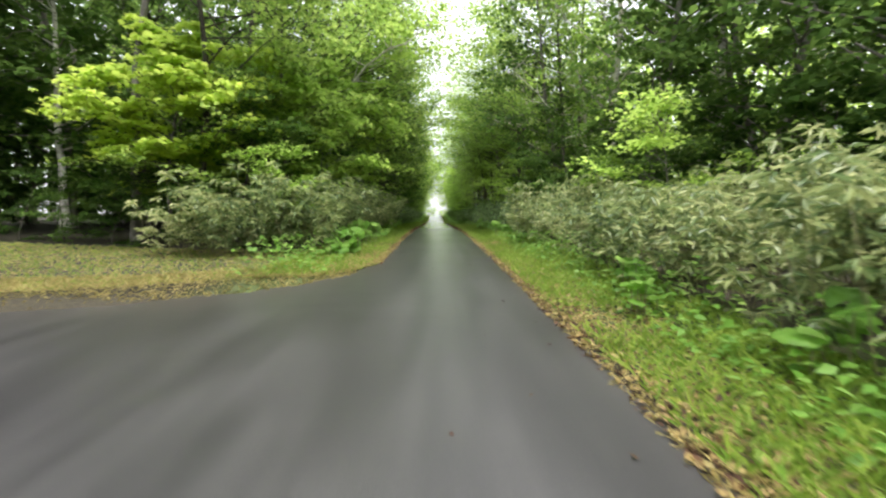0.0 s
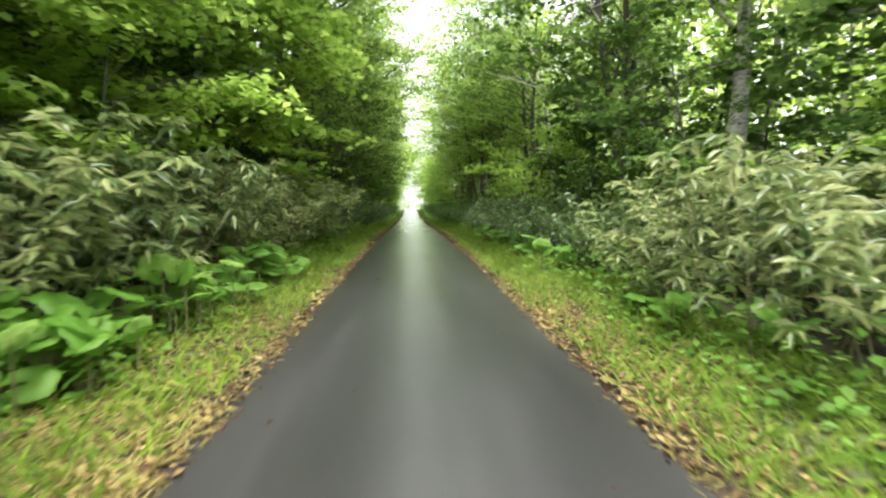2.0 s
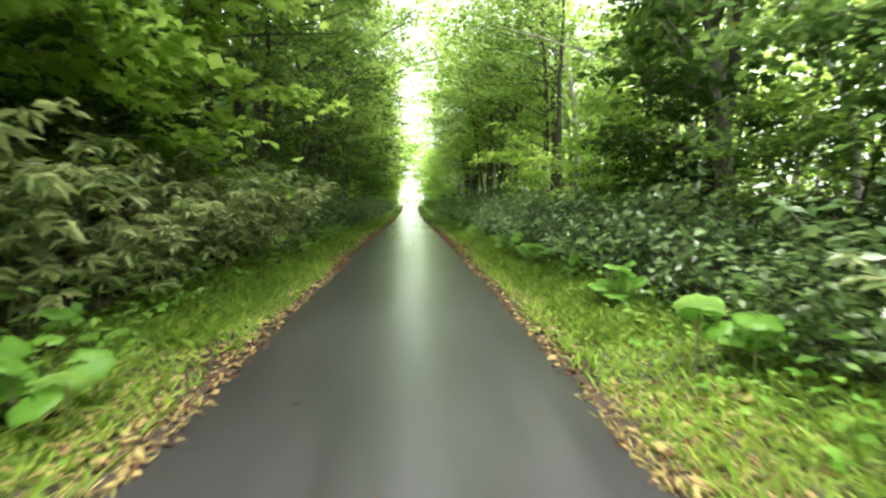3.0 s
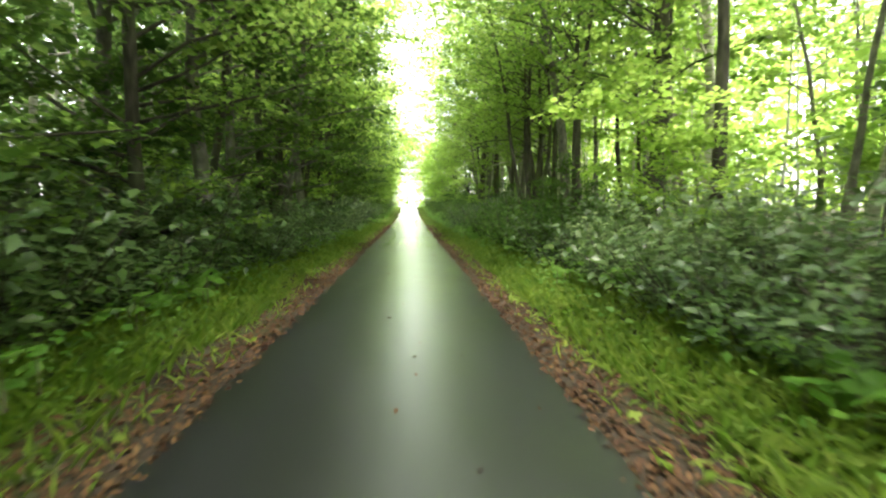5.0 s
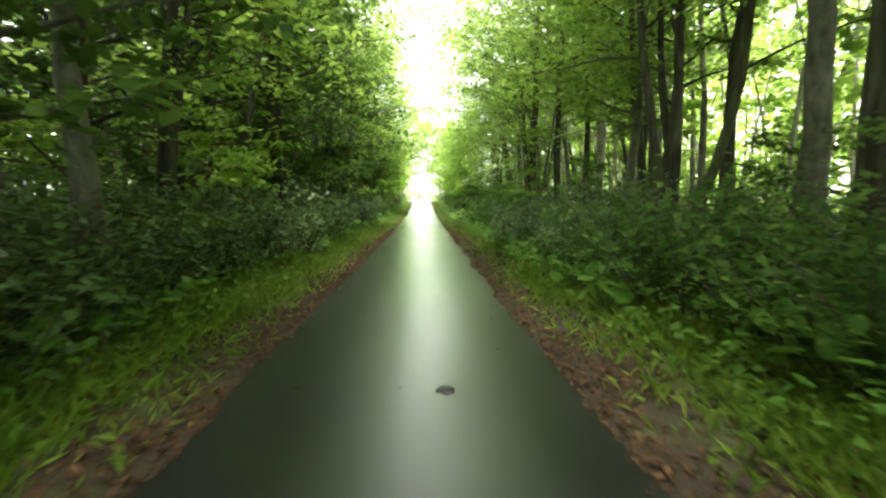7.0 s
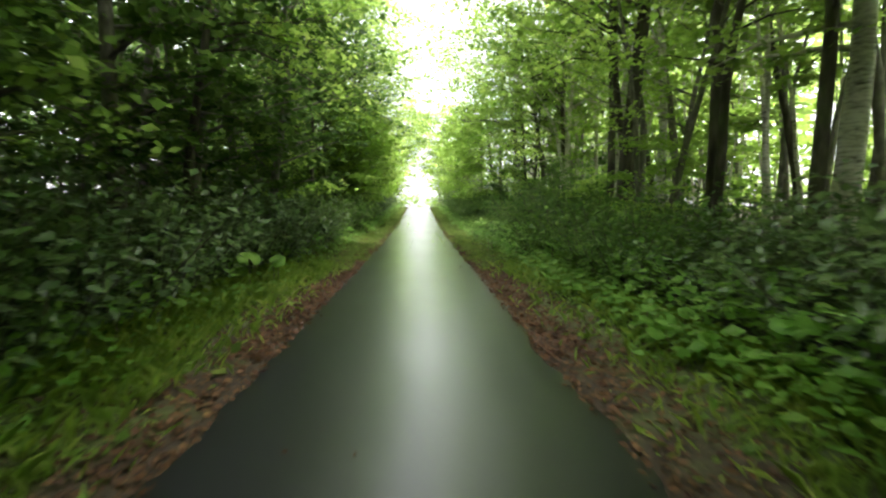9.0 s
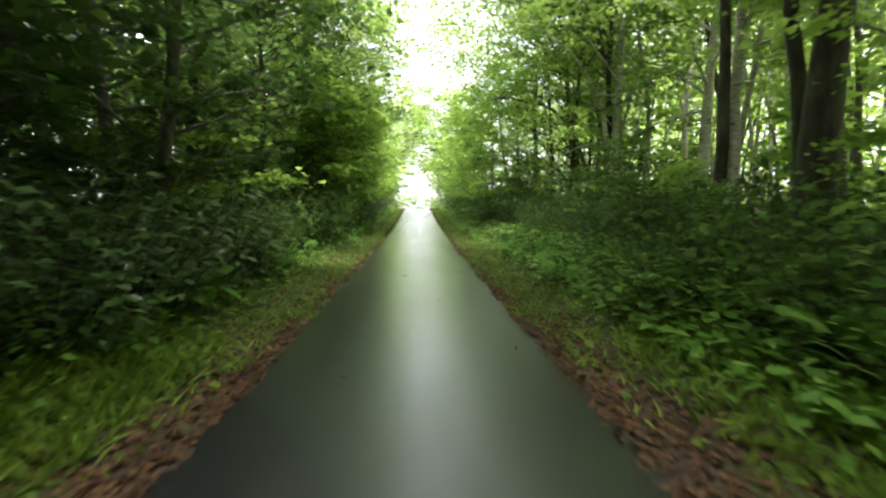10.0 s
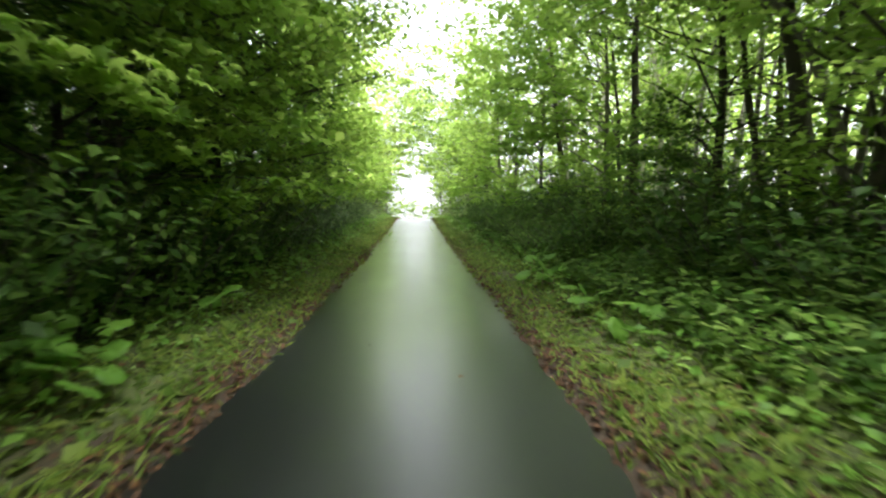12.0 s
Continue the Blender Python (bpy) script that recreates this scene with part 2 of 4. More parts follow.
def tubes(paths, sides):
    """Tapered round limbs along paths of (points, radii), all in one vertex list."""
    vs, fs, base = [], [], 0
    ring = np.arange(sides) * 2 * np.pi / sides
    for pts, rad in paths:
        pts, rad = np.asarray(pts, float), np.asarray(rad, float)
        d = np.gradient(pts, axis=0)
        d /= np.linalg.norm(d, axis=1, keepdims=True) + 1e-9
        ref = np.where(np.abs(d[:, 2:3]) > 0.9, [[1.0, 0, 0]], [[0, 0, 1.0]])
        a = np.cross(d, ref)
        a /= np.linalg.norm(a, axis=1, keepdims=True) + 1e-9
        b = np.cross(d, a)
        v = pts[:, None] + rad[:, None, None] * (np.cos(ring)[None, :, None] * a[:, None] + np.sin(ring)[None, :, None] * b[:, None])
        vs.append(v.reshape(-1, 3))
        n = len(pts)
        i, j = np.meshgrid(np.arange(n - 1), np.arange(sides), indexing="ij")
        k = (j + 1) % sides
        fs.append((base + np.stack([i * sides + j, i * sides + k, (i + 1) * sides + k, (i + 1) * sides + j], -1)).reshape(-1, 4))
        base += n * sides
    return np.concatenate(vs), np.concatenate(fs)


def unit(v):
    return v / (np.linalg.norm(v, axis=-1, keepdims=True) + 1e-9)


def blades(base, along, up, length, width, droop=0.15, wide_at=0.45):
    """Folded pointed leaves of two triangles: base points, directions, upper sides, lengths and widths."""
    along = unit(along)
    side = unit(np.cross(along, up))
    nrm = np.cross(side, along)
    L, W = np.asarray(length)[:, None], np.asarray(width)[:, None]
    mid = base + along * L * wide_at + nrm * L * droop
    tip = base + along * L
    v = np.stack([base, mid + side * W / 2, tip, mid - side * W / 2], 1).reshape(-1, 3)
    k = np.arange(len(base))[:, None] * 4
    return v, np.concatenate([k + [[0, 1, 2]], k + [[0, 2, 3]]], 1).reshape(-1, 3)


def palmate(base, along, up, length):
    """Maple leaves of five pointed lobes, fanned from the middle."""
    along = unit(along)
    side = unit(np.cross(along, up))
    nrm = np.cross(side, along)
    turn = np.radians([180, 118, 88, 60, 38, 20, 0, -20, -38, -60, -88, -118])
    far = np.array([0.42, 0.5, 0.3, 0.62, 0.33, 0.36, 0.66, 0.36, 0.33, 0.62, 0.3, 0.5])
    ring = np.stack([far * np.cos(turn), far * np.sin(turn), -0.5 * far ** 2], -1)
    local = np.concatenate([[[0.0, 0, 0]], ring]) + [0.4, 0, 0]
    L = np.asarray(length)[:, None, None]
    v = base[:, None] + L * (local[None, :, 0:1] * along[:, None] + local[None, :, 1:2] * side[:, None] + local[None, :, 2:3] * nrm[:, None])
    k = np.arange(12)
    fan = np.stack([np.zeros(12, int), 1 + k, 1 + (k + 1) % 12], -1)
    return v.reshape(-1, 3), (np.arange(len(base))[:, None, None] * 13 + fan[None]).reshape(-1, 3)


# ---- ground, road ----
def wobble(y, seed, size):
    return size * np.array([noise.noise(Vector((seed * 7.3, v * 0.35, 0))) + 0.6 * noise.noise(Vector((seed * 3.1, v * 1.9, 4))) + (0.5 * noise.noise(Vector((seed * 5.7, v * 2.3, 9))) + 0.35 * noise.noise(Vector((seed * 2.9, v * 4.7, 3)))) * (v > 34) for v in np.atleast_1d(y)])


def ground_z(x, y):
    """Height of the ground beside the road: a low verge, then the uneven forest floor."""
    a = np.abs(x)
    bank = -0.05 + 0.075 * lerp01(1.25, 1.6, a) + 0.16 * lerp01(1.9, 3.4, a) + 0.25 * lerp01(5, 14, a)
    return road_z(y) + bank


def build_ground():
    xs = np.concatenate([[-420, -200, -90, -45], np.arange(-28, -4, 2), np.arange(-4, 4.01, 0.2), np.arange(6, 29, 2), [45, 90, 200, 420]])
    ys = np.concatenate([[-400, -150, -60, -30], np.arange(-12, 140, 0.6), np.arange(142, 200, 4), [240, 320, 450]])
    X, Y = np.meshgrid(xs, ys)
    apron = lerp01(0.12, -0.4, Y - apron_edge(X)) * (X < -1.4) * (X > -14)
    Z = ground_z(X, Y) * (1 - apron) + (road_z(Y) - 0.09) * apron
    bump = np.array([noise.noise(Vector((x * 0.9, y * 0.9, 1))) for x, y in zip(X.ravel(), Y.ravel())]).reshape(X.shape)
    Z += 0.05 * bump * lerp01(1.5, 2.2, np.abs(X)) * (1 - apron)
    nx, ny = len(xs), len(ys)
    i, j = np.meshgrid(np.arange(ny - 1), np.arange(nx - 1), indexing="ij")
    f = np.stack([i * nx + j, i * nx + j + 1, (i + 1) * nx + j + 1, (i + 1) * nx + j], -1).reshape(-1, 4)
    g = new("ground", mesh_from("ground", np.stack([X, Y, Z], -1).reshape(-1, 3), f, GROUND, True))
    tagged(g, "forest floor with brown leaf mould and mossy verges", "ground", kind="structure")


def apron_edge(x):
    """Far edge of the paved side turning, where the grass begins."""
    return np.interp(x, [-14, -7, -5, -3.4, -2.6, -1.9, -1.3], [5.0, 6.3, 6.9, 7.7, 8.4, 9.5, 11.2])


def strip(name, left, right, ys, top, mat, label, category):
    """A paved strip with ragged edges, crowned surface and a thickness of six centimetres."""
    n = len(ys)
    u = np.linspace(0, 1, 9)
    x = left[:, None] * (1 - u) + right[:, None] * u
    z = top[:, None] + 0.02 * (1 - np.minimum(1, np.abs(x) / 1.47) ** 2)
    v = np.stack([x, np.repeat(ys[:, None], 9, 1), z], -1)
    i, j = np.meshgrid(np.arange(n - 1), np.arange(8), indexing="ij")
    f = np.stack([i * 9 + j, i * 9 + j + 1, (i + 1) * 9 + j + 1, (i + 1) * 9 + j], -1).reshape(-1, 4)
    vs, fs, base = [v.reshape(-1, 3)], [f], n * 9
    for edge in (v[:, 0], v[:, 8]):
        vs.append(np.stack([edge, edge - [0, 0, 0.06]], 1).reshape(-1, 3))
        k = base + np.arange(n - 1) * 2
        fs.append(np.stack([k, k + 1, k + 3, k + 2], -1))
        base += 2 * n
    v, f = np.concatenate(vs), np.concatenate(fs)
    return tagged(new(name, mesh_from(name, v.reshape(-1, 3), f, mat, True)), label, category, kind="structure")


build_ground()
ROAD_Y = np.concatenate([[-60.0, -20], np.arange(-12, 4.8, 0.4), np.arange(4.8, 12, 0.07), np.arange(12, 135, 0.11), [200, 300]])
NARROW = 0.07 * lerp01(28, 42, ROAD_Y)
RAGGED = 0.09 + 0.06 * lerp01(35, 50, ROAD_Y)
TURNING = np.interp(ROAD_Y, [4.9, 5.0, 6.3, 6.9, 7.7, 8.4, 9.5, 11.2, 12.5], [-14, -14, -7, -5, -3.4, -2.6, -1.9, -1.52, -1.47])
strip("road", TURNING + NARROW + wobble(ROAD_Y, 1, RAGGED), 1.47 - NARROW + wobble(ROAD_Y, 2, RAGGED), ROAD_Y, road_z(ROAD_Y), ASPHALT,
      "narrow single-lane road of worn damp grey asphalt with a paved turning", "road")


# ---- trees ----
def curve_path(rng, start, heading, length, steps, wander, lift=0.0):
    p, d, pts = np.array(start, float), unit(np.array(heading, float)), [np.array(start, float)]
    for _ in range(steps):
        d = unit(d + rng.normal(0, wander, 3) + [0, 0, lift])
        p = p + d * length / steps
        pts.append(p.copy())
    return np.array(pts)


def leaf_cloud(rng, centres, spreads, per, size, flat=0.1, aspect=0.8, tilt=0.36, lobed=False):
    """Sprays of leaves lying in loose flat layers round the given centres."""
    centres = np.repeat(np.asarray(centres), per, 0)
    spreads = np.repeat(np.asarray(spreads), per)[:, None]
    n = len(centres)
    off = rng.normal(0, 1, (n, 3)) * spreads * [0.55, 0.55, flat]
    off[:, 2] -= 0.25 * (off[:, 0] ** 2 + off[:, 1] ** 2) / (spreads[:, 0] + 0.1)
    a = rng.uniform(0, 2 * np.pi, n)
    along = np.stack([np.cos(a), np.sin(a), rng.normal(-0.35, 0.3, n)], -1)
    up = unit(np.stack([rng.normal(0, tilt, n), rng.normal(0, tilt, n), np.ones(n)], -1))
    L = size * rng.uniform(0.65, 1.3, n)
    if lobed:
        return palmate(centres + off, along, up, L)
    return blades(centres + off, along, up, L, L * aspect, 0.08)


def tree_kind(seed, height, radius, stems, crown_base, reach, limbs, per, size, bark, leaf, bias=0.5, lean=0.06, top=1.0, droop=-0.05, twigs=True, lobed=False, sweep=1.0):
    """Meshes of one kind of tree: trunk, branchwork, crown. Its longer limbs reach towards +x."""
    rng = np.random.default_rng(seed)
    trunks, woods, centres, spreads = [], [], [], []
    for s in range(stems):
        a = 2 * np.pi * s / stems + rng.uniform(0, 1)
        out = 0.28 * (stems > 1)
        h = height * rng.uniform(0.85, 1.0)
        heading = np.array([math.cos(a) * (lean + 0.16 * (stems > 1)), math.sin(a) * (lean + 0.16 * (stems > 1)), 1])
        path = curve_path(rng, (math.cos(a) * out * 0.4, math.sin(a) * out * 0.4, -0.25), heading, h, 14, 0.05, 0.03)
        t = np.linspace(0, 1, 15)
        r0 = radius / (stems ** 0.4)
        rad = r0 * (1 - 0.85 * t) * (1 + 0.5 * np.exp(-t * 22)) * rng.uniform(0.94, 1.06, 15)
        trunks.append((path, rad))
        for k in range(limbs // stems):
            f = crown_base + (0.98 - crown_base) * (k + rng.uniform(0, 0.9)) / (limbs // stems)
            i = f * 14
            j = min(int(i), 13)
            p = path[j] + (path[j + 1] - path[j]) * (i - j)
            az = rng.normal(0, sweep) if rng.random() < bias else rng.uniform(0, 2 * np.pi)
            g = (f - crown_base) / (1 - crown_base)
            length = reach * (0.55 + 0.45 * min(1, g / 0.35)) * rng.uniform(0.7, 1.12)
            if g > 0.8:
                length *= 0.75 * top
            el = rng.uniform(0.15, 0.7) + 0.5 * g
            limb = curve_path(rng, p, (math.cos(az) * math.cos(el), math.sin(az) * math.cos(el), math.sin(el)), length, 6, 0.13, droop)
            lr = max(0.014, 0.44 * np.interp(f, t, rad))
            woods.append((limb[[0, 2, 4, 6]], lr * np.array([1, 0.75, 0.45, 0.15])))
            for q in range(4):
                w = rng.uniform(0.3, 1.0)
                b = limb[min(6, int(w * 6 + 0.5))]
                ta = rng.uniform(0, 2 * np.pi)
                d = unit(limb[-1] - limb[0]) * 0.6 + [math.cos(ta), math.sin(ta), rng.uniform(-0.2, 0.35)]
                twig = curve_path(rng, b, d, length * rng.uniform(0.18, 0.36), 3, 0.2, -0.05)
                if twigs and q < 2:
                    woods.append((twig[[0, 2, 3]], lr * 0.25 * np.array([1, 0.6, 0.2])))
                centres += [twig[1], twig[3]]
                spreads += [0.5 * (0.6 + 0.12 * length), 0.58 * (0.6 + 0.12 * length)]
            centres.append(limb[-1])
            spreads.append(0.5)
    v, f = tubes(trunks, 9)
    w, g = tubes(woods, 3)
    trunk = mesh_from("trunk", v, f, bark, True)
    branchwork = mesh_from("branchwork", w, g, bark, True)
    v, f = leaf_cloud(rng, centres, spreads, per, size, lobed=lobed)
    crown = mesh_from("crown", v, f, leaf)
    return trunk, branchwork, crown


def plant_tree(name, kind, x, y, turn, scale, label, group, lean=0.0):
    root = new(name)
    root.matrix_basis = pose(x, y, float(ground_z(x, y)) - 0.05, lean, 0, turn) @ Matrix.Diagonal((scale, scale, scale, 1))
    trunk = part_mesh("trunk", kind[0], root)
    part_mesh("branchwork", kind[1], trunk)
    part_mesh("crown", kind[2], root)
    return tagged(root, label, "tree", group)


FULL = [tree_kind(11 + k, 15.5, 0.17, 1, 0.09, 5.0, 44, 24, 0.14, BARK_DARK, LEAF_MAPLE, 0.7) for k in range(3)]
# like FULL, with the road gap's light painted into the leaves
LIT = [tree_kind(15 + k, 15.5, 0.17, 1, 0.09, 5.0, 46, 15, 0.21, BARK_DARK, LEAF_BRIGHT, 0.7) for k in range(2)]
HIGH = [tree_kind(21 + k, 16.5, 0.16, 1, 0.28, 5.0, 32, 18, 0.19, (BARK_DARK, BARK_GREY)[k], LEAF_MAPLE, 0.7) for k in range(2)]
# shade under the canopy painted into these trees' leaves
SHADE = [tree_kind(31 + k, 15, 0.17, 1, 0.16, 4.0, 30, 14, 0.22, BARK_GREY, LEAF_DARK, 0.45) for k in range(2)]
BIRCH = [tree_kind(51 + k, 17.5, (0.28, 0.18)[k], 1, 0.3, 4.6, 26, 11, 0.195, BARK_BIRCH, (LEAF_MAPLE, LEAF_BRIGHT)[k], 0.65) for k in range(2)]
MULTI = [tree_kind(71 + k, 14.5, 0.22, 3, 0.36, 5.0, 33, 10, 0.195, (BARK_DARK, BARK_GREY)[k], LEAF_BRIGHT, 0.7) for k in range(2)]
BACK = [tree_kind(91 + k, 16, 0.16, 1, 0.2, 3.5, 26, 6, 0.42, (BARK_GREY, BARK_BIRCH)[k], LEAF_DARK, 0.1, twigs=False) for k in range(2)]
# backlight of the right-hand wood painted in through LEAF_BRIGHT
GLADE = [tree_kind(94 + k, 16, 0.14, 1, 0.22, 3.6, 26, 7, 0.38, (BARK_BIRCH, BARK_GREY)[k], LEAF_BRIGHT, 0.1, twigs=False) for k in range(2)]
WOOD = [tree_kind(98 + k, 16, 0.14, 1, 0.24, 3.6, 26, 7, 0.36, (BARK_BIRCH, BARK_GREY)[k], LEAF_MAPLE, 0.1, twigs=False) for k in range(2)]
SAPLING = [tree_kind(111 + k, 4.2, 0.045, 1, 0.2, 1.9, 14, 22, 0.14, BARK_GREY, LEAF_BRIGHT, 0.4) for k in range(2)]
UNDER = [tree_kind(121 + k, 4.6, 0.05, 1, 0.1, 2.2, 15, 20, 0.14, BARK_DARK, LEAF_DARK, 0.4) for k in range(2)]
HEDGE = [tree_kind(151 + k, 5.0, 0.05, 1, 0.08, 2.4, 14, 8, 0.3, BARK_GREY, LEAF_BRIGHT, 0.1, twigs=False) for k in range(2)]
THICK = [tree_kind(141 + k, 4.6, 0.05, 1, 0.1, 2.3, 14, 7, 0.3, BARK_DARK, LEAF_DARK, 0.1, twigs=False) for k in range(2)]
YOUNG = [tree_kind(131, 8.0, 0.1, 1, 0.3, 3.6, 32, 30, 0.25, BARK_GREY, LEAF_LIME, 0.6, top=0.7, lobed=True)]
CANOPY = [tree_kind(161 + k, 17, 0.15, 1, 0.42, 4.6, 30, 13, 0.22, (BARK_GREY, BARK_DARK, BARK_BIRCH)[k], (LEAF_MAPLE, LEAF_MAPLE, LEAF_BRIGHT)[k], 0.0) for k in range(3)]
ARCH = [tree_kind(171 + k, 9.0, 0.12, 1, (0.12, 0.24)[k], 4.3, 30, 10, 0.26, BARK_GREY, LEAF_BRIGHT, 0.65, twigs=False, top=0.7) for k in range(2)]
BOUGH = tree_kind(181, 9.5, 0.12, 1, 0.45, 4.2, 20, 28, 0.17, BARK_DARK, LEAF_MAPLE, 0.7)
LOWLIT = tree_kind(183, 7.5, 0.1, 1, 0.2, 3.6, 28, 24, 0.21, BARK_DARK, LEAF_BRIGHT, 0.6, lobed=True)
OVER = [tree_kind(191 + k, 13, 0.15, 1, 0.46, 6.4, 24, 16, 0.18, BARK_DARK, (LEAF_MAPLE, LEAF_BRIGHT)[k], 1.0, droop=-0.02, sweep=0.55) for k in range(2)]
FARTOP = [tree_kind(195 + k, 17, 0.16, 1, 0.45, 6.5, 28, 10, 0.32, BARK_GREY, (LEAF_BRIGHT, LEAF_MAPLE)[k], 0.9, twigs=False, sweep=0.6) for k in range(2)]
STEM = [tree_kind(201 + k, 16, (0.17, 0.2, 0.12, 0.27, 0.28)[k], 1, (0.36, 0.42, 0.3, 0.4, 0.45)[k], 4.2, 24, 9, 0.19, BARK_GREY if k == 4 else BARK_DARK, LEAF_BRIGHT, 0.4, lean=(0.03, 0.12, 0.08, 0.02, 0.03)[k]) for k in range(5)]
POLE = [tree_kind(205 + k, 17, (0.085, 0.11, 0.07)[k], 1, (0.5, 0.55, 0.45)[k], 3.0, 16, 3, 0.3, (BARK_BIRCH, BARK_GREY, BARK_BIRCH)[k], LEAF_MAPLE, 0.0, lean=(0.02, 0.05, 0.09)[k], twigs=False) for k in range(3)]

L_FULL = "leafy maple with dark trunk and low layered green crown"
L_BIRCH = "tall birch with pale peeling trunk and light green crown"
L_MULTI = "tree with several stems rising from one base"
L_TWIN = "thick grey-barked tree with high green crown"
L_BACK = "slender forest tree standing back among other trunks"
L_SHADE = "grey-barked tree with dense leaves, shade painted into their dark green"

L_STEM = "upright forest tree with nearly black bark and high green crown"
# trees whose stems show clearly beside the road
for nm, kinds, i, x, y, turn, sc, lab in [
    ("birch_tree", BIRCH, 0, 8.3, 21.9, 170, 1.0, L_BIRCH), ("forest_tree", STEM, 2, 8.9, 23.6, 200, 0.75, L_STEM), 
    ("birch_tree", BIRCH, 1, 9.7, 29.3, 190, 1.0, L_BIRCH), ("birch_tree", BIRCH, 1, 13.6, 34.4, 160, 1.0, L_BIRCH),
    ("forest_tree", STEM, 0, 8.5, 42.0, 185, 1.0, L_STEM), ("birch_tree", BIRCH, 1, 9.7, 40.9, 160, 1.05, L_BIRCH),
    ("forest_tree", STEM, 0, 7.2, 46.0, 60, 0.95, L_STEM), ("forest_tree", STEM, 4, 7.3, 47.2, 180, 0.95, L_TWIN),
    ("forest_tree", MULTI, 0, 6.2, 49.7, 175, 0.95, L_MULTI), ("forest_tree", STEM, 0, 7.5, 50.2, 90, 1.0, L_STEM),
    ("forest_tree", STEM, 2, 10.3, 47.4, 150, 1.0, L_STEM), ("forest_tree", STEM, 2, 8.1, 54.8, 20, 1.0, L_STEM),
    ("birch_tree", BIRCH, 0, 8.2, 60.0, 185, 0.95, L_BIRCH), ("forest_tree", STEM, 0, 7.5, 59.6, 240, 0.95, L_STEM),
    ("forest_tree", STEM, 2, 6.9, 61.7, 195, 1.0, L_STEM), ("forest_tree", MULTI, 1, 6.0, 62.6, 130, 0.7, L_MULTI),
    ("forest_tree", STEM, 3, 6.35, 64.7, 175, 1.0, L_STEM), ("birch_tree", BIRCH, 1, 8.4, 66.8, 180, 0.95, L_BIRCH),
    ("birch_tree", BIRCH, 1, 7.5, 68.4, 10, 0.9, L_BIRCH), ("birch_tree", BIRCH, 0, 11.0, 75.0, 150, 0.95, L_BIRCH),
    ("birch_tree", BIRCH, 0, 8.3, 77.0, 185, 0.8, L_BIRCH), ("birch_tree", BIRCH, 1, 8.6, 77.3, 60, 0.95, L_BIRCH),
    ("birch_tree", BIRCH, 1, 11.0, 79.4, 200, 0.8, L_BIRCH), ("birch_tree", BIRCH, 1, 13.0, 79.5, 20, 1.0, L_BIRCH),
    ("forest_tree", MULTI, 0, 9.2, 82.0, 150, 0.85, L_MULTI), ("forest_tree", STEM, 2, 9.4, 90.5, 150, 0.9, L_STEM),
    ("birch_tree", BIRCH, 1, 8.0, 94.7, 180, 0.8, L_BIRCH), ("birch_tree", BIRCH, 1, 12.7, 94.2, 180, 1.0, L_BIRCH),
    ("forest_tree", MULTI, 1, 6.8, 105.7, 180, 0.85, L_MULTI), ("birch_tree", BIRCH, 0, 12.5, 102, 180, 1.0, L_BIRCH),
    ("forest_tree", POLE, 1, -9.4, 14.2, -60, 1.25, L_STEM), ("forest_tree", SHADE, 1, -15.4, 15.2, -60, 1.0, L_SHADE),
    ("maple_tree", FULL, 0, -12.5, 22.5, -70, 0.95, L_FULL),
    ("forest_tree", STEM, 1, -7.4, 46.0, 10, 1.0, L_STEM), ("birch_tree", BIRCH, 1, -12.4, 49.6, 10, 1.0, L_BIRCH),
    ("birch_tree", BIRCH, 1, -11.9, 57.3, 60, 0.95, L_BIRCH), ("birch_tree", BIRCH, 1, -8.0, 59.5, 120, 0.8, L_BIRCH),
    ("birch_tree", BIRCH, 1, -8.8, 76.7, 10, 0.9, L_BIRCH), ("birch_tree", BIRCH, 1, -10.2, 83.5, -10, 1.0, L_BIRCH),
    ("birch_tree", BIRCH, 0, -11.0, 84.6, 10, 0.95, L_BIRCH), ("forest_tree", SHADE, 0, -6.8, 37.5, 0, 1.15, L_SHADE),
]:
    plant_tree(nm, kinds[i], x, y, turn, sc, lab, "roadside trees")
for x, y, k, tn, sc in ((-6.2, 22.5, 1, 0, 1.1), (-4.9, 29.0, 0, 5, 1.1), (-4.6, 41.5, 0, 8, 1.0), (-4.7, 48.0, 1, 4, 0.85), (-4.9, 54.5, 0, -5, 0.85), (-4.9, 61.5, 1, 6, 0.85), (-5.0, 73.0, 0, 4, 0.85), (-5.0, 79.0, 1, 5, 0.85), (-5.1, 87.5, 0, 0, 0.85),
                        (9.3, 29.1, 0, 178, 1.3), (7.2, 37.0, 0, 178, 1.15), (8.6, 42.2, 0, 182, 1.25), (7.3, 46.2, 0, 176, 1.15), (6.3, 50.0, 0, 176, 1.05), (8.1, 55.0, 1, 184, 1.2), (7.0, 61.9, 0, 178, 1.1), (6.5, 65.0, 1, 180, 1.05), (7.5, 68.7, 0, 175, 1.15), (8.3, 77.2, 0, 186, 1.15), (8.2, 80.2, 1, 178, 1.2), (7.6, 86.5, 0, 178, 1.15), (6.8, 91.0, 1, 182, 1.05)):
    plant_tree("maple_tree", OVER[k], x, y, tn, sc, "tall maple whose crown closes over the road", "roadside trees")
for x, y, k, tn, sc in ((-5.6, 117, 0, 0, 0.9), (5.8, 122, 1, 180, 0.95), (-5.0, 128, 1, 10, 1.0), (5.0, 134, 0, 170, 1.0), (-4.6, 141, 0, 0, 1.0), (4.6, 147, 1, 185, 1.0)):
    plant_tree("maple_tree", FARTOP[k], x, y, tn, sc, "tall maple closing over the road beyond the crest", "roadside trees")
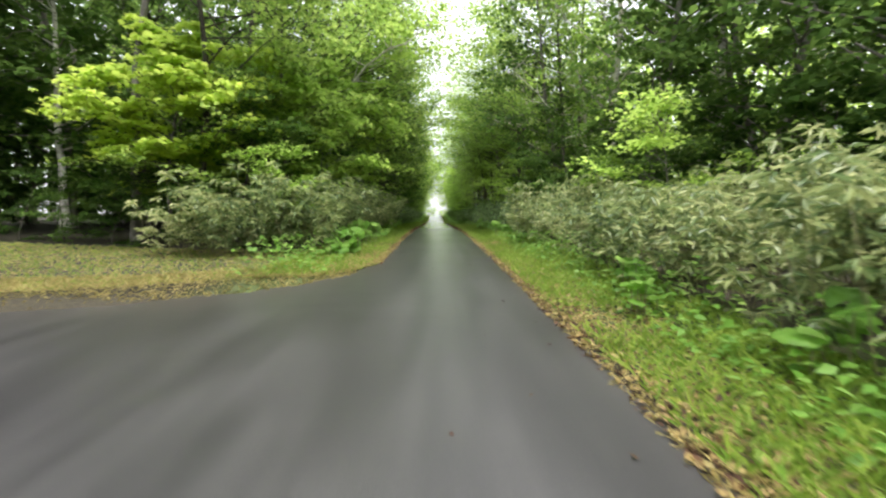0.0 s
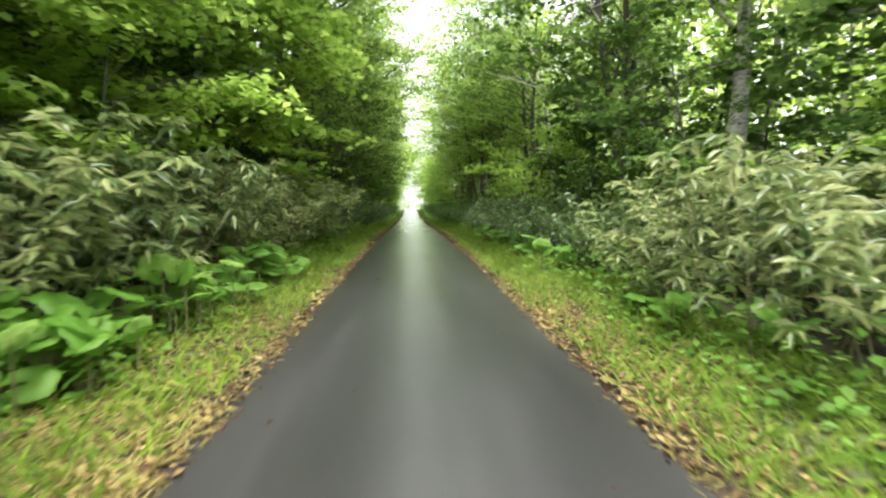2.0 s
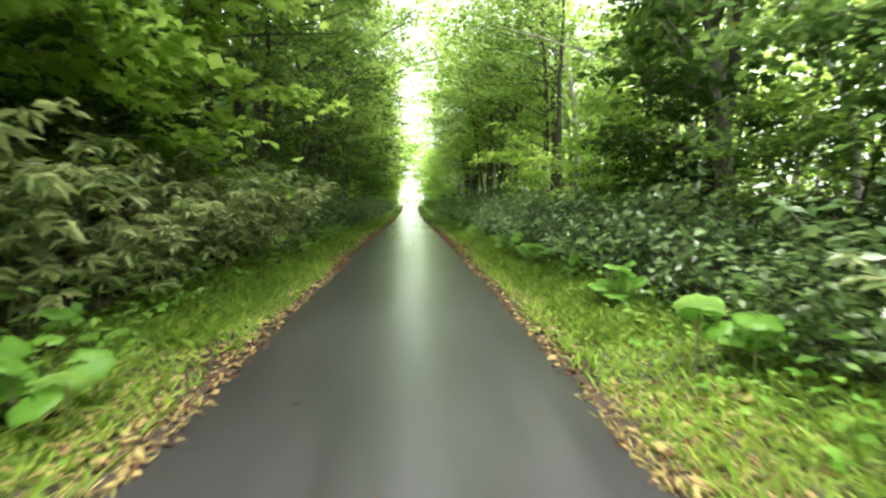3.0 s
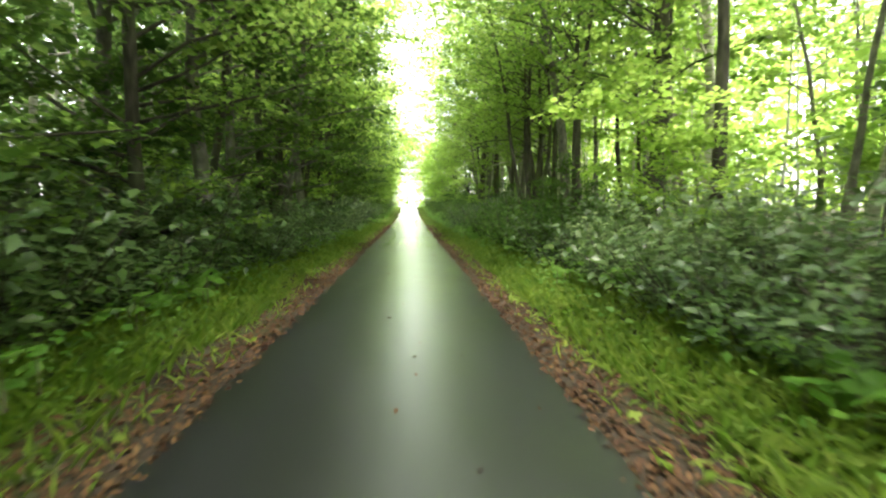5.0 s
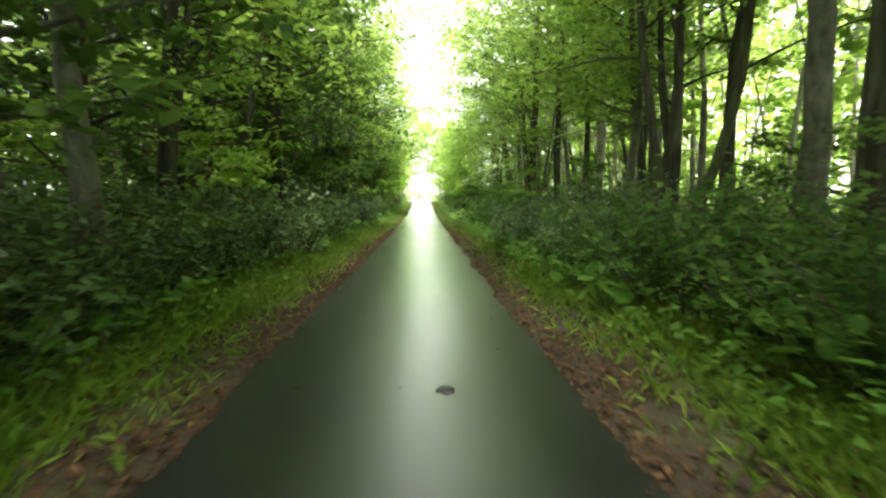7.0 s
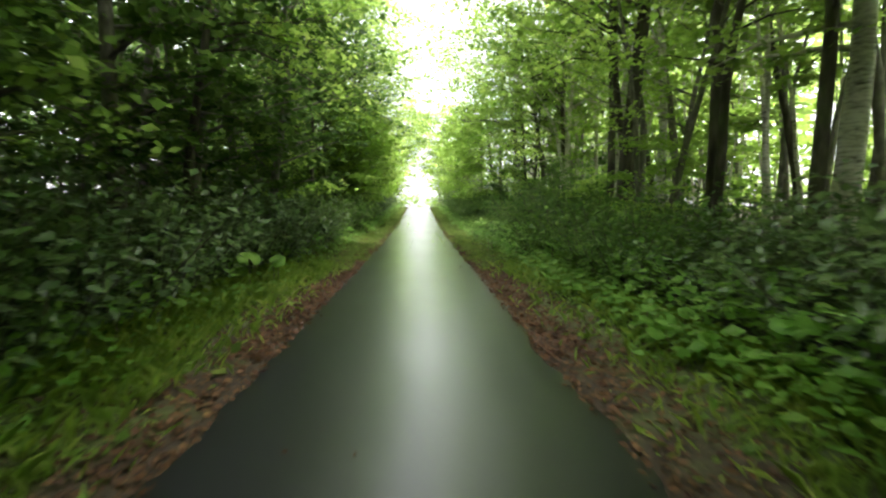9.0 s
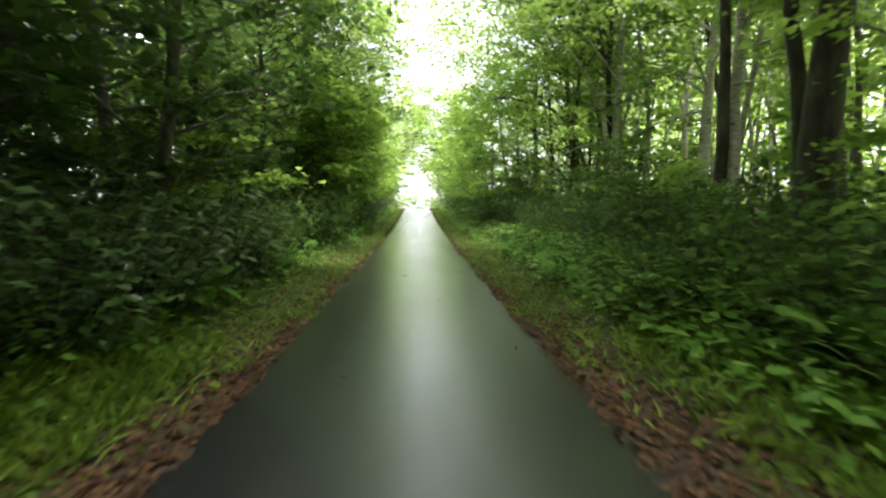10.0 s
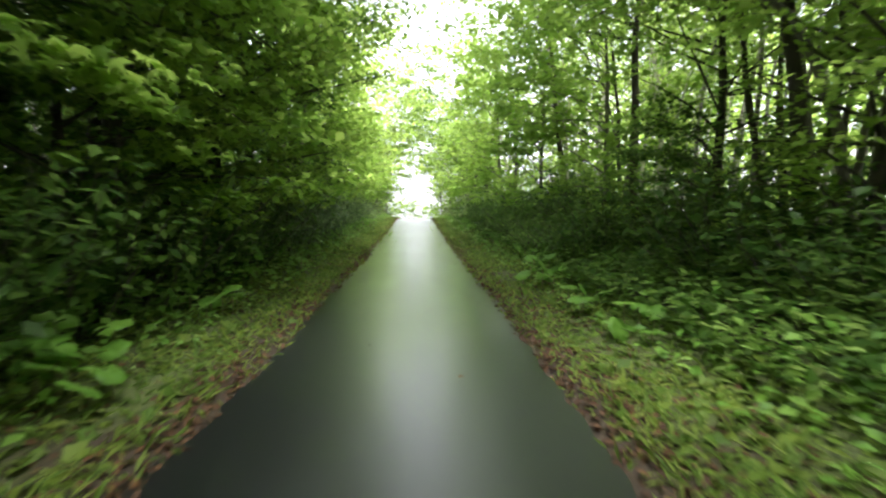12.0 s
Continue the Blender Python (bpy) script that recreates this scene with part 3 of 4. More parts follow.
pole_rng = np.random.default_rng(17)
for _ in range(110):
    x, y = float(pole_rng.uniform(9, 24)), float(pole_rng.uniform(34, 112))
    plant_tree("forest_tree", POLE[int(pole_rng.integers(3))], x, y, pole_rng.uniform(0, 360), pole_rng.uniform(0.8, 1.15), "slender pale-barked pole tree with small high crown", "forest trees")
plant_tree("young_maple", YOUNG[0], -8.3, 14.2, -60, 0.8, "young maple with bright yellow-green leaves over the verge", "roadside trees")

for x, y, sc, tn in ((-5.4, 16.5, 1.0, -30),):
    plant_tree("maple_tree", BOUGH, x, y, tn, sc, "maple with high sprays of bright yellow-green leaves", "roadside trees")
for x, y, sc, tn in ((-5.0, 24.0, 1.0, -10), (-4.7, 77.8, 0.95, 10), (-5.1, 83.0, 1.0, -15), (-6.2, 16.8, 0.85, 20), (-6.3, 20.4, 0.95, -30)):
    plant_tree("maple_tree", LOWLIT, x, y, tn, sc, "low maple with spreading layers of bright green leaves", "roadside trees")
for x, y, k in ((12.5, 18, 0), (11.5, 62, 0), (9.6, 67.5, 0), (12.8, 66, 1), (10.2, 72.5, 2), (9.4, 78, 0), (12.6, 75, 1), (11, 83, 0), (12, 38, 2)):
    plant_tree("forest_tree", CANOPY[k], x, y, 180 + 37 * (k - 1), 0.9 + 0.06 * (int(y) % 4), "tall slender tree with high light green canopy", "forest trees")
for x, y, k in ((-7.8, 51.5, 1), (-8.2, 56, 0), (-8.8, 60, 1), (-7.4, 64.5, 0), (-8.2, 69, 1), (-7.6, 73.5, 0), (-12.6, 52, 1), (-13, 58, 0), (-12.4, 64, 1), (-13, 70, 0)):
    plant_tree("forest_tree", SHADE[k], x, y, 30 * (int(y) % 5), 1.05, L_SHADE, "forest trees")

for x, y, sc, tn in ((-4.1, 37, 1.1, 5), (-4.0, 45, 1.05, -8), (-4.3, 54, 1.1, -5), (7.0, 40.2, 1.05, 175), (6.6, 53.5, 1.05, 188), (8.6, 57.0, 1.05, 185)):
    plant_tree("maple_tree", HIGH[int(y) % 2], x, y, tn, sc, "leaning maple whose boughs arch over the road", "roadside trees")
for x, y, k, tn in ((-4.8, 27.5, 0, 0), (-4.9, 31.5, 1, 12), (6.6, 25.5, 0, 182)):
    plant_tree("maple_tree", HIGH[k], x, y, tn, 0.95, "tall maple whose crown closes over the road", "roadside trees")
for x, y, k in ((-4.9, 79.5, 0), (-4.8, 84.5, 1)):
    plant_tree("maple_tree", LIT[k], x, y, 8, 0.95, L_FULL, "roadside trees")
for x, y, k in ((-4.8, 66.6, 0),):
    plant_tree("maple_tree", SHADE[k], x, y, 10, 0.9, L_SHADE, "roadside trees")
for x, y, sc in ((-4.7, 12.7, 0.7), (-4.6, 17.0, 1.0), (6.0, 14.6, 0.72), (6.3, 27, 0.9), (6.0, 37, 1.15), (7.0, 69, 0.6), (8.4, 71, 0.66), (6.3, 72.5, 0.5), (9.6, 73.5, 0.7), (7.3, 74.6, 0.55), (10.8, 70, 0.7)):
    plant_tree("sapling", SAPLING[int(y) % 2], x, y, (0 if x < 0 else 180), sc, "young broadleaf sapling with bright yellow-green leaves", "saplings")

for x, y, k in ((10.5, 9.5, 0), (13.5, 13, 1), (9.8, 13.5, 1), (7.7, 17.0, 1), (11.8, 16.5, 0), (-15.5, 19.5, 0), (-10.3, 24.5, 1), (-8.8, 28.5, 0), (-17.5, 15.5, 1), (-13.8, 25, 0)):
    plant_tree("forest_tree", SHADE[k], x, y, 180 if x > 0 else -40, 1.05, L_SHADE, "forest trees")


def leaning_tree(points, radius, bark, leaf, leaves, label, seed):
    """A bent pale stem along given points, with sprays of leaves towards its tip."""
    g = np.random.default_rng(seed)
    foot = np.array(points[0], float)
    p = np.array(points, float) - foot
    u = np.linspace(0, len(p) - 1, 12)
    path = np.stack([np.interp(u, np.arange(len(p)), p[:, k]) for k in range(3)], -1)
    path[1:-1] = (path[:-2] + 2 * path[1:-1] + path[2:]) / 4 + g.normal(0, 0.05, (10, 3))
    paths = [(path, radius * np.linspace(1, 0.2, 12))]
    centres = []
    for k in range(6, 12):
        for _ in range(2):
            tw = curve_path(g, path[k], (g.normal(), g.normal(), g.uniform(0, 0.8)), g.uniform(0.8, 1.8), 3, 0.2)
            paths.append((tw, radius * 0.25 * np.array([1, 0.8, 0.5, 0.2])))
            centres.append(tw[-1])
    root = new("leaning_tree")
    root.matrix_basis = Matrix.Translation(foot)
    v, f = tubes(paths, 6)
    part_mesh("trunk", mesh_from("trunk", v, f, bark, True), root)
    v, f = leaf_cloud(g, centres, [0.5] * len(centres), leaves, 0.17)
    part_mesh("crown", mesh_from("crown", v, f, leaf), root)
    tagged(root, label, "tree", "roadside trees")


def over(x, y, up):
    return (x, y, float(ground_z(x, y)) + up)


L_LEAN = "pale slender stem leaning out towards the road"
leaning_tree([over(-8.4, 25, -0.3), over(-7.6, 25, 3.5), over(-6.2, 25, 6.2), over(-4.4, 25.3, 8.2), over(-2.6, 25.6, 9.4)], 0.11, BARK_BIRCH, LEAF_MAPLE, 6, L_LEAN, 401)
leaning_tree([over(10.6, 31.6, -0.3), over(10.2, 31.5, 4.2), over(8.8, 32, 6.0), over(7.0, 32.4, 6.6), over(4.6, 32.6, 7.4)], 0.11, BARK_BIRCH, LEAF_MAPLE, 8, L_LEAN, 402)
leaning_tree([over(8.6, 23.6, -0.3), over(8.4, 23.6, 3.0), over(7.3, 24, 5.2), over(5.6, 24.3, 6.8), over(4.0, 24.4, 8.4)], 0.08, BARK_BIRCH, LEAF_MAPLE, 8, L_LEAN, 403)
leaning_tree([over(8.5, 79.5, -0.3), over(8.0, 79.7, 4.2), over(6.6, 80.6, 6.2), over(4.8, 81.8, 6.7), over(3.0, 83, 6.9)], 0.12, BARK_GREY, LEAF_MAPLE, 10, L_LEAN, 404)
leaning_tree([over(8.1, 76.6, -0.3), over(7.9, 76.6, 5.0), over(6.6, 77, 7.4), over(5.0, 77.3, 8.6), over(3.4, 77.6, 9.2)], 0.12, BARK_BIRCH, LEAF_MAPLE, 8, L_LEAN, 405)
leaning_tree([over(11.8, 49, -0.3), over(11.2, 48.6, 2.6), over(10.6, 47.5, 4.6), over(9.6, 46.5, 7.2), over(8.6, 46, 10)], 0.13, BARK_DARK, LEAF_MAPLE, 8, "dark crooked stem leaning over the undergrowth", 406)

leaning_tree([over(7.3, 104.5, -0.3), over(6.6, 104.5, 5.0), over(5.6, 104.5, 7.8), over(3.8, 104.5, 8.6), over(2.2, 104.5, 7.8)], 0.13, BARK_BIRCH, LEAF_MAPLE, 10, L_LEAN, 414)
leaning_tree([over(6.9, 65.0, -0.3), over(6.65, 65.0, 5.6), over(5.5, 65.0, 6.9), over(3.9, 65.0, 8.0), over(2.6, 65.0, 8.8)], 0.11, BARK_GREY, LEAF_MAPLE, 10, L_LEAN, 415)
L_BRIDGE = "slender maple stem arching over the road with leafy sprays"
leaning_tree([over(-4.8, 43, -0.3), over(-4.2, 43, 4.6), over(-2.6, 43.2, 7.8), over(-0.6, 43.4, 9.4), over(1.0, 43.6, 10.0)], 0.1, BARK_DARK, LEAF_MAPLE, 44, L_BRIDGE, 407)
leaning_tree([over(-4.9, 38.5, -0.3), over(-4.3, 38.5, 4.8), over(-2.8, 38.4, 8.0), over(-1.2, 38.3, 9.6), over(0.2, 38.2, 10.2)], 0.1, BARK_DARK, LEAF_MAPLE, 44, L_BRIDGE, 409)
leaning_tree([over(-5.3, 21.4, -0.3), over(-4.9, 21, 4.4), over(-4.0, 20.6, 6.6), over(-2.4, 20, 7.9), over(-0.9, 19.5, 8.5)], 0.1, BARK_BIRCH, LEAF_BRIGHT, 70, "maple bough with bright yellow-green sprays over the road", 413)
leaning_tree([over(-4.9, 52, -0.3), over(-4.5, 52, 4.8), over(-3.4, 52.1, 8.0), over(-1.9, 52.2, 9.8), over(-0.9, 52.3, 10.8)], 0.1, BARK_DARK, LEAF_MAPLE, 44, L_BRIDGE, 410)
leaning_tree([over(-4.9, 48, -0.3), over(-4.4, 48, 5.2), over(-3.2, 48, 8.6), over(-1.8, 48, 11.0), over(-1.0, 48, 12.4)], 0.1, BARK_DARK, LEAF_MAPLE, 44, L_BRIDGE, 412)

# leafy trees that wall the road on both sides
rng = np.random.default_rng(5)
y = 14.0
while y < 122:
    # painted-shade and painted-light kinds follow the dim and bright stretches
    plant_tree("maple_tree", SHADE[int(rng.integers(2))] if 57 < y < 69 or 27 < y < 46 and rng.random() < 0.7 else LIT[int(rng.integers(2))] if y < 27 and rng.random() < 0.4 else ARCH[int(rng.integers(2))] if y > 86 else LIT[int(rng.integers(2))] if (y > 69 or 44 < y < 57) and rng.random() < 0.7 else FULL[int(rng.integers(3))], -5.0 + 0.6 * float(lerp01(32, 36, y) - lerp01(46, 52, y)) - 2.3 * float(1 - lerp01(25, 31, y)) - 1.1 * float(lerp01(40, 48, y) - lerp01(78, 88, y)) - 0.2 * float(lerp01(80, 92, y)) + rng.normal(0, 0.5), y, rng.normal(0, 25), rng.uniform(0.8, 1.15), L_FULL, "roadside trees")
    y += rng.uniform(3.4, 5.0)
y = 25.0
while y < 124:
    k = HIGH[int(rng.integers(2))] if rng.random() < 0.6 or y > 84 else MULTI[int(rng.integers(2))]
    if y < 35 and rng.random() < 0.6:
        k = SHADE[int(rng.integers(2))]
    if y > 84:
        k = ARCH[int(rng.integers(2))]
    elif y > 74:
        k = LIT[int(rng.integers(2))]
    back = 0.6 + 1.6 * float(lerp01(52, 66, y)) - 2.0 * float(lerp01(82, 90, y))
    if not (70 < y < 76) and not (38 < y < 82 and rng.random() < 0.55):
        plant_tree("maple_tree", k, 6.9 - 0.3 * float(lerp01(24, 30, y)) - 0.3 * float(lerp01(32, 36, y) - lerp01(46, 52, y)) - 1.2 * float(lerp01(82, 90, y)) + back * abs(rng.normal(0.3, 0.9)), y, 180 + rng.normal(0, 25), rng.uniform(0.85, 1.15) if y < 66 or y > 84 else rng.uniform(0.68, 0.85), L_FULL, "roadside trees")
    y += rng.uniform(4.0, 6.5) * (1.4 if 30 < y < 66 else 1)
y = 23.0
while y < 122:
    plant_tree("forest_tree", BACK[0], -10 + rng.normal(0, 1.2), y, rng.normal(0, 80), rng.uniform(0.9, 1.15), L_SHADE, "forest trees")
    y += rng.uniform(4.5, 6.5)

# forest behind
rng = np.random.default_rng(6)
for side, step, rows in ((-1, 5.0, (14, 19)), (1, 5.2, (12, 16, 22))):
    for row in rows:
        y = -6.0
        while y < 135:
            plant_tree("forest_tree", (BACK if side < 0 or y < 34 else GLADE if y < 66 or rng.random() < 0.6 else WOOD)[int(rng.integers(2))], side * (row + rng.normal(0, 1.2)), y + rng.normal(0, 1), rng.uniform(0, 360), rng.uniform(0.85, 1.2), L_BACK, "forest trees")
            y += step * rng.uniform(0.8, 1.3) * (1 + 0.015 * row) * (1.9 if side > 0 and y > 32 else 1)

rng = np.random.default_rng(7)
# light trees where the road drops away behind the crest
for x, y, sc in ((-9, 128, 1.0), (-8, 137, 0.9), (8.5, 134, 0.9), (10, 127, 1.0), (-13, 140, 1.0), (12, 143, 1.0), (-9, 160, 1.0), (10, 163, 1.0)):
    plant_tree("forest_tree", GLADE[int(rng.integers(2))], x, y, rng.uniform(0, 360), sc, L_BACK, "forest trees")

for x, y in ((-4.5, 172), (-2.4, 178), (-0.4, 174), (1.6, 180), (3.4, 173), (5.2, 178)):
    plant_tree("sapling", HEDGE[int(rng.integers(2))], x, y, rng.uniform(0, 360), rng.uniform(0.8, 1.0), "light green bush far beyond the crest", "saplings")
for side in (-1, 1):
    y = 124.0
    while y < 185:
        plant_tree("forest_tree", WOOD[int(rng.integers(2))], side * rng.uniform(5.5, 8.5), y, rng.uniform(0, 360), rng.uniform(0.8, 1.05), L_BACK, "forest trees")
        y += rng.uniform(4, 6)

rng = np.random.default_rng(8)
# saplings and undergrowth trees between the canes and the trunks
for side in (-1, 1):
    y = 11.0 if side > 0 else 15.0
    while y < 118:
        kinds = SAPLING if rng.random() < (0.3 if side < 0 else 0.5 if y < 64 else 0.35) else UNDER
        lab = "young broadleaf sapling with bright yellow-green leaves" if kinds is SAPLING else "low understorey tree, shade painted into its dark green leaves"
        plant_tree("sapling", kinds[int(rng.integers(2))], side * (5.4 + abs(rng.normal(0, 0.9))), y, (0 if side < 0 else 180) + rng.normal(0, 40), rng.uniform(0.75, 1.2) * (1 if y < 30 else 0.85 if side < 0 else 0.75), lab, "saplings")
        y += rng.uniform(1.9, 3.2) if side < 0 or y < 30 else rng.uniform(4.5, 8.0)


for side in (-1, 1):
    for row in (8.5, 12.0) if side < 0 else (9.5,):
        y = 6.0 if side > 0 else 18.5
        while y < (116 if side < 0 else 34):
            plant_tree("sapling", THICK[int(rng.integers(2))], side * (row + rng.normal(0, 0.8)), y, rng.uniform(0, 360), rng.uniform(0.7, 1.15) * (1 if y < 30 else 0.75 if side < 0 else 0.65), "low understorey tree, shade painted into its dark green leaves", "saplings")
            y += rng.uniform(3.2, 5.2)
for row in (14.0, 18.5):
    y = 20.0
    while y < 116:
        plant_tree("sapling", (HEDGE if y < 78 else THICK)[int(rng.integers(2))], row + rng.normal(0, 0.8), y, rng.uniform(0, 360), rng.uniform(0.8, 1.2), "young broadleaf sapling among the trunks", "saplings")
        y += rng.uniform(5.0, 9.0)
# dense wood behind the turning's corner, shade painted into its leaves
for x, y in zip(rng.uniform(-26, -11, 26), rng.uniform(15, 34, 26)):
    plant_tree("sapling", THICK[int(rng.integers(2))], float(x), float(y), rng.uniform(0, 360), rng.uniform(1.0, 1.7), "low understorey tree, shade painted into its dark green leaves", "saplings")
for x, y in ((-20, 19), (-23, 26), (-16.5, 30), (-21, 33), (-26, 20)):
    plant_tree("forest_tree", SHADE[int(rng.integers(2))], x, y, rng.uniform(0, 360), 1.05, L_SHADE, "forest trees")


rng = np.random.default_rng(9)


# ---- bamboo grass thickets ----
def cane_kind(seed, height, spread, stalks, per):
    rng = np.random.default_rng(seed)
    paths, base, along, ups, ln = [], [], [], [], []
    for _ in range(stalks):
        a, r = rng.uniform(0, 2 * np.pi), spread * math.sqrt(rng.uniform(0, 1))
        foot = np.array([math.cos(a) * r * 0.7, math.sin(a) * r * 0.7, -0.1])
        h = height * rng.uniform(0.5, 1.05)
        p = curve_path(rng, foot, (math.cos(a) * 0.28 * r, math.sin(a) * 0.28 * r, 1), h, 5, 0.08, -0.04)
        paths.append((p[[0, 2, 5]], 0.007 * np.array([1, 0.8, 0.4])))
        # fans of drooping leaves, thickest at the tip
        for f, count in ((5.0, per // 3), (4.2, per // 3), (rng.uniform(1.6, 3.6), per - 2 * (per // 3))):
            w = min(int(f), 4)
            node = p[w] + (p[w + 1] - p[w]) * (f - w) + rng.normal(0, 0.05, 3)
            t0 = rng.uniform(0, 2 * np.pi)
            for q in range(count):
                t = t0 + 2 * np.pi * q / count + rng.normal(0, 0.25)
                base.append(node + rng.normal(0, 0.025, 3))
                along.append([math.cos(t) + 0.3 * math.cos(a), math.sin(t) + 0.3 * math.sin(a), rng.normal(-0.4, 0.35)])
                ups.append([rng.normal(0, 0.25) + 0.3 * math.cos(t), rng.normal(0, 0.25) + 0.3 * math.sin(t), 1])
                ln.append(rng.uniform(0.13, 0.25))
    v, f = tubes(paths[::2], 3)
    stalk = mesh_from("stalk", v, f, CANE, True)
    ln = np.array(ln)
    v, f = blades(np.array(base), np.array(along), np.array(ups), ln, ln * 0.25, 0.17)
    return stalk, mesh_from("foliage", v, f, LEAF_SASA)


def shrub_kind(seed, height, spread, stems, per, leaf):
    """A dense low broadleaf shrub: thin stems with small drooping oval leaves."""
    g = np.random.default_rng(seed)
    paths, base, along, ups, ln = [], [], [], [], []
    for _ in range(stems):
        a, r = g.uniform(0, 2 * np.pi), spread * math.sqrt(g.uniform(0, 1))
        foot = np.array([math.cos(a) * r * 0.45, math.sin(a) * r * 0.45, -0.1])
        p = curve_path(g, foot, (math.cos(a) * 0.5 * r, math.sin(a) * 0.5 * r, 1), height * g.uniform(0.55, 1.05), 5, 0.12, -0.05)
        paths.append((p[[0, 2, 5]], 0.012 * np.array([1, 0.7, 0.3])))
        for q in range(per):
            f = g.uniform(0.18, 1.0) * 5
            j = min(int(f), 4)
            t = g.uniform(0, 2 * np.pi)
            base.append(p[j] + (p[j + 1] - p[j]) * (f - j) + g.normal(0, 0.13, 3))
            along.append([math.cos(t) + 0.4 * math.cos(a), math.sin(t) + 0.4 * math.sin(a), g.normal(-0.35, 0.35)])
            ups.append([g.normal(0, 0.35) + 0.25 * math.cos(a), g.normal(0, 0.35) + 0.25 * math.sin(a), 1])
            ln.append(g.uniform(0.1, 0.19))
    v, f = tubes(paths, 3)
    wood = mesh_from("stem", v, f, BARK_DARK, True)
    ln = np.array(ln)
    v, f = blades(np.array(base), np.array(along), np.array(ups), ln, ln * 0.55, 0.08)
    return wood, mesh_from("foliage", v, f, leaf)


SHRUB = [shrub_kind(221 + k, 1.9, 1.1, 30, 34, LEAF_SHRUB) for k in range(3)]
# the same shrub with canopy shade painted into its leaf colour
SHADED_SHRUB = [shrub_kind(231 + k, 2.1, 1.2, 30, 34, LEAF_DARK) for k in range(2)]
SASA = [cane_kind(201 + k, 1.9, 1.05, 44, 30) for k in range(4)]
CANE_LABEL = "thicket of bamboo grass with long pale-edged leaves"


def plant_canes(x, y, scale, turn):
    leafy = rng.random() < float(1.01 * (lerp01(12, 20, y) if x > 0 else lerp01(20, 36, y)))
    # dark-leaved shrubs paint in the shade of these stretches
    k = (SHADED_SHRUB[int(rng.integers(2))] if x > 0 and (38 < y < 48 or y > 58) or x < 0 and 68 < y < 82 else SHRUB[int(rng.integers(3))]) if leafy else SASA[int(rng.integers(4))]
    root = new("shrub" if leafy else "bamboo_grass")
    root.matrix_basis = pose(x, y, float(ground_z(x, y)) - 0.03, 0, 0, turn) @ Matrix.Diagonal((scale, scale, scale * rng.uniform(0.85, 1.1), 1))
    part_mesh("stem" if leafy else "stalk", k[0], root)
    part_mesh("foliage", k[1], root)
    tagged(root, "dense broadleaf shrub of the roadside thicket, leaf colour darker in shaded stretches" if leafy else CANE_LABEL, "bush", "roadside shrubs" if leafy else "bamboo grass thickets")


for side in (-1, 1):
    for row, start, step, size in ((3.7, 0, 1.4, 0.95), (5.0, 0.5, 1.9, 1.12), (6.7, 0.3, 2.8, 1.2)):
        y = (11.5 if side < 0 else 3.2) + start
        while y < 100:
            herbs = side > 0 and 64 < y < 80 and row < 4
            if not herbs and not (side < 0 and row > 6 and y < 16):
                plant_canes(side * (row + rng.normal(0, 0.16)), y, size * rng.uniform(0.85, 1.12) * (1.12 if side < 0 else 1.0), rng.uniform(0, 360))
            y += step * rng.uniform(0.85, 1.15)
for _ in range(16):
    plant_canes(rng.uniform(5.2, 8.5), rng.uniform(70, 92), rng.uniform(1.3, 1.65), rng.uniform(0, 360))
for x in np.arange(-4.9, -13, -1.3):
    if x > -6.4:
        plant_canes(x, 11.3 + rng.normal(0, 0.2), rng.uniform(0.8, 1.0), rng.uniform(0, 360))
    plant_tree("sapling", UNDER[int(rng.integers(2))], x - 0.5, 13.0, rng.uniform(0, 360), rng.uniform(0.4, 0.55), "low understorey tree, shade painted into its dark green leaves", "saplings")


def scattered_blades(name, pts, size, aspect, tilt, rise, mat, label, category, droop=0.1):
    """One sheet of many small leaves or blades lying or standing at the given points."""
    n = len(pts)
    a = rng.uniform(0, 2 * np.pi, n)
    along = np.stack([np.cos(a), np.sin(a), rng.normal(rise, 0.25 + abs(rise) * 0.2, n)], -1)
    up = np.stack([rng.normal(0, tilt, n), rng.normal(0, tilt, n), np.ones(n)], -1)
    L = rng.uniform(*size, n)
    v, f = blades(pts, along, up, L, L * aspect, droop)
    return tagged(new(name, mesh_from(name, v, f, mat)), label, category, kind="stuff")


rng = np.random.default_rng(10)
# far thicket beyond the nearer clumps
fx = rng.uniform(2.9, 8.5, 9000) * rng.choice([-1, 1], 9000)
fy = rng.uniform(99.5, 126, 9000)
top = 0.4 + 1.5 * lerp01(2.8, 4.6, np.abs(fx))
far_pts = np.stack([fx, fy, ground_z(fx, fy) + top * rng.uniform(0.05, 1.05, 9000)], -1)
scattered_blades("far_bamboo_grass", far_pts, (0.3, 0.5), 0.3, 0.5, -0.2, LEAF_SASA, "distant thicket of bamboo grass along the road", "bush")


# the wood's depth on both sides, its dimness and light put into leaf colour
for side, leaf, near_y, far_y, lab in ((-1, LEAF_DARK, -40, 190, "dense woodland far back from the road, dimness painted into its leaves"), (1, LEAF_DARK, -40, 32, "dense woodland far back from the road, dimness painted into its leaves"), (1, LEAF_BRIGHT, 32, 190, "light green woodland far back from the road")):
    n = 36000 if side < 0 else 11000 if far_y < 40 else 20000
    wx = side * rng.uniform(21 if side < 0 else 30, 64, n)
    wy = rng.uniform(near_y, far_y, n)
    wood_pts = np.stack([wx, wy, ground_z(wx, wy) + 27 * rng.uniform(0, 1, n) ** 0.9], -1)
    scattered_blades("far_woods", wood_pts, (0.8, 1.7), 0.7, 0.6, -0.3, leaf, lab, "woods")


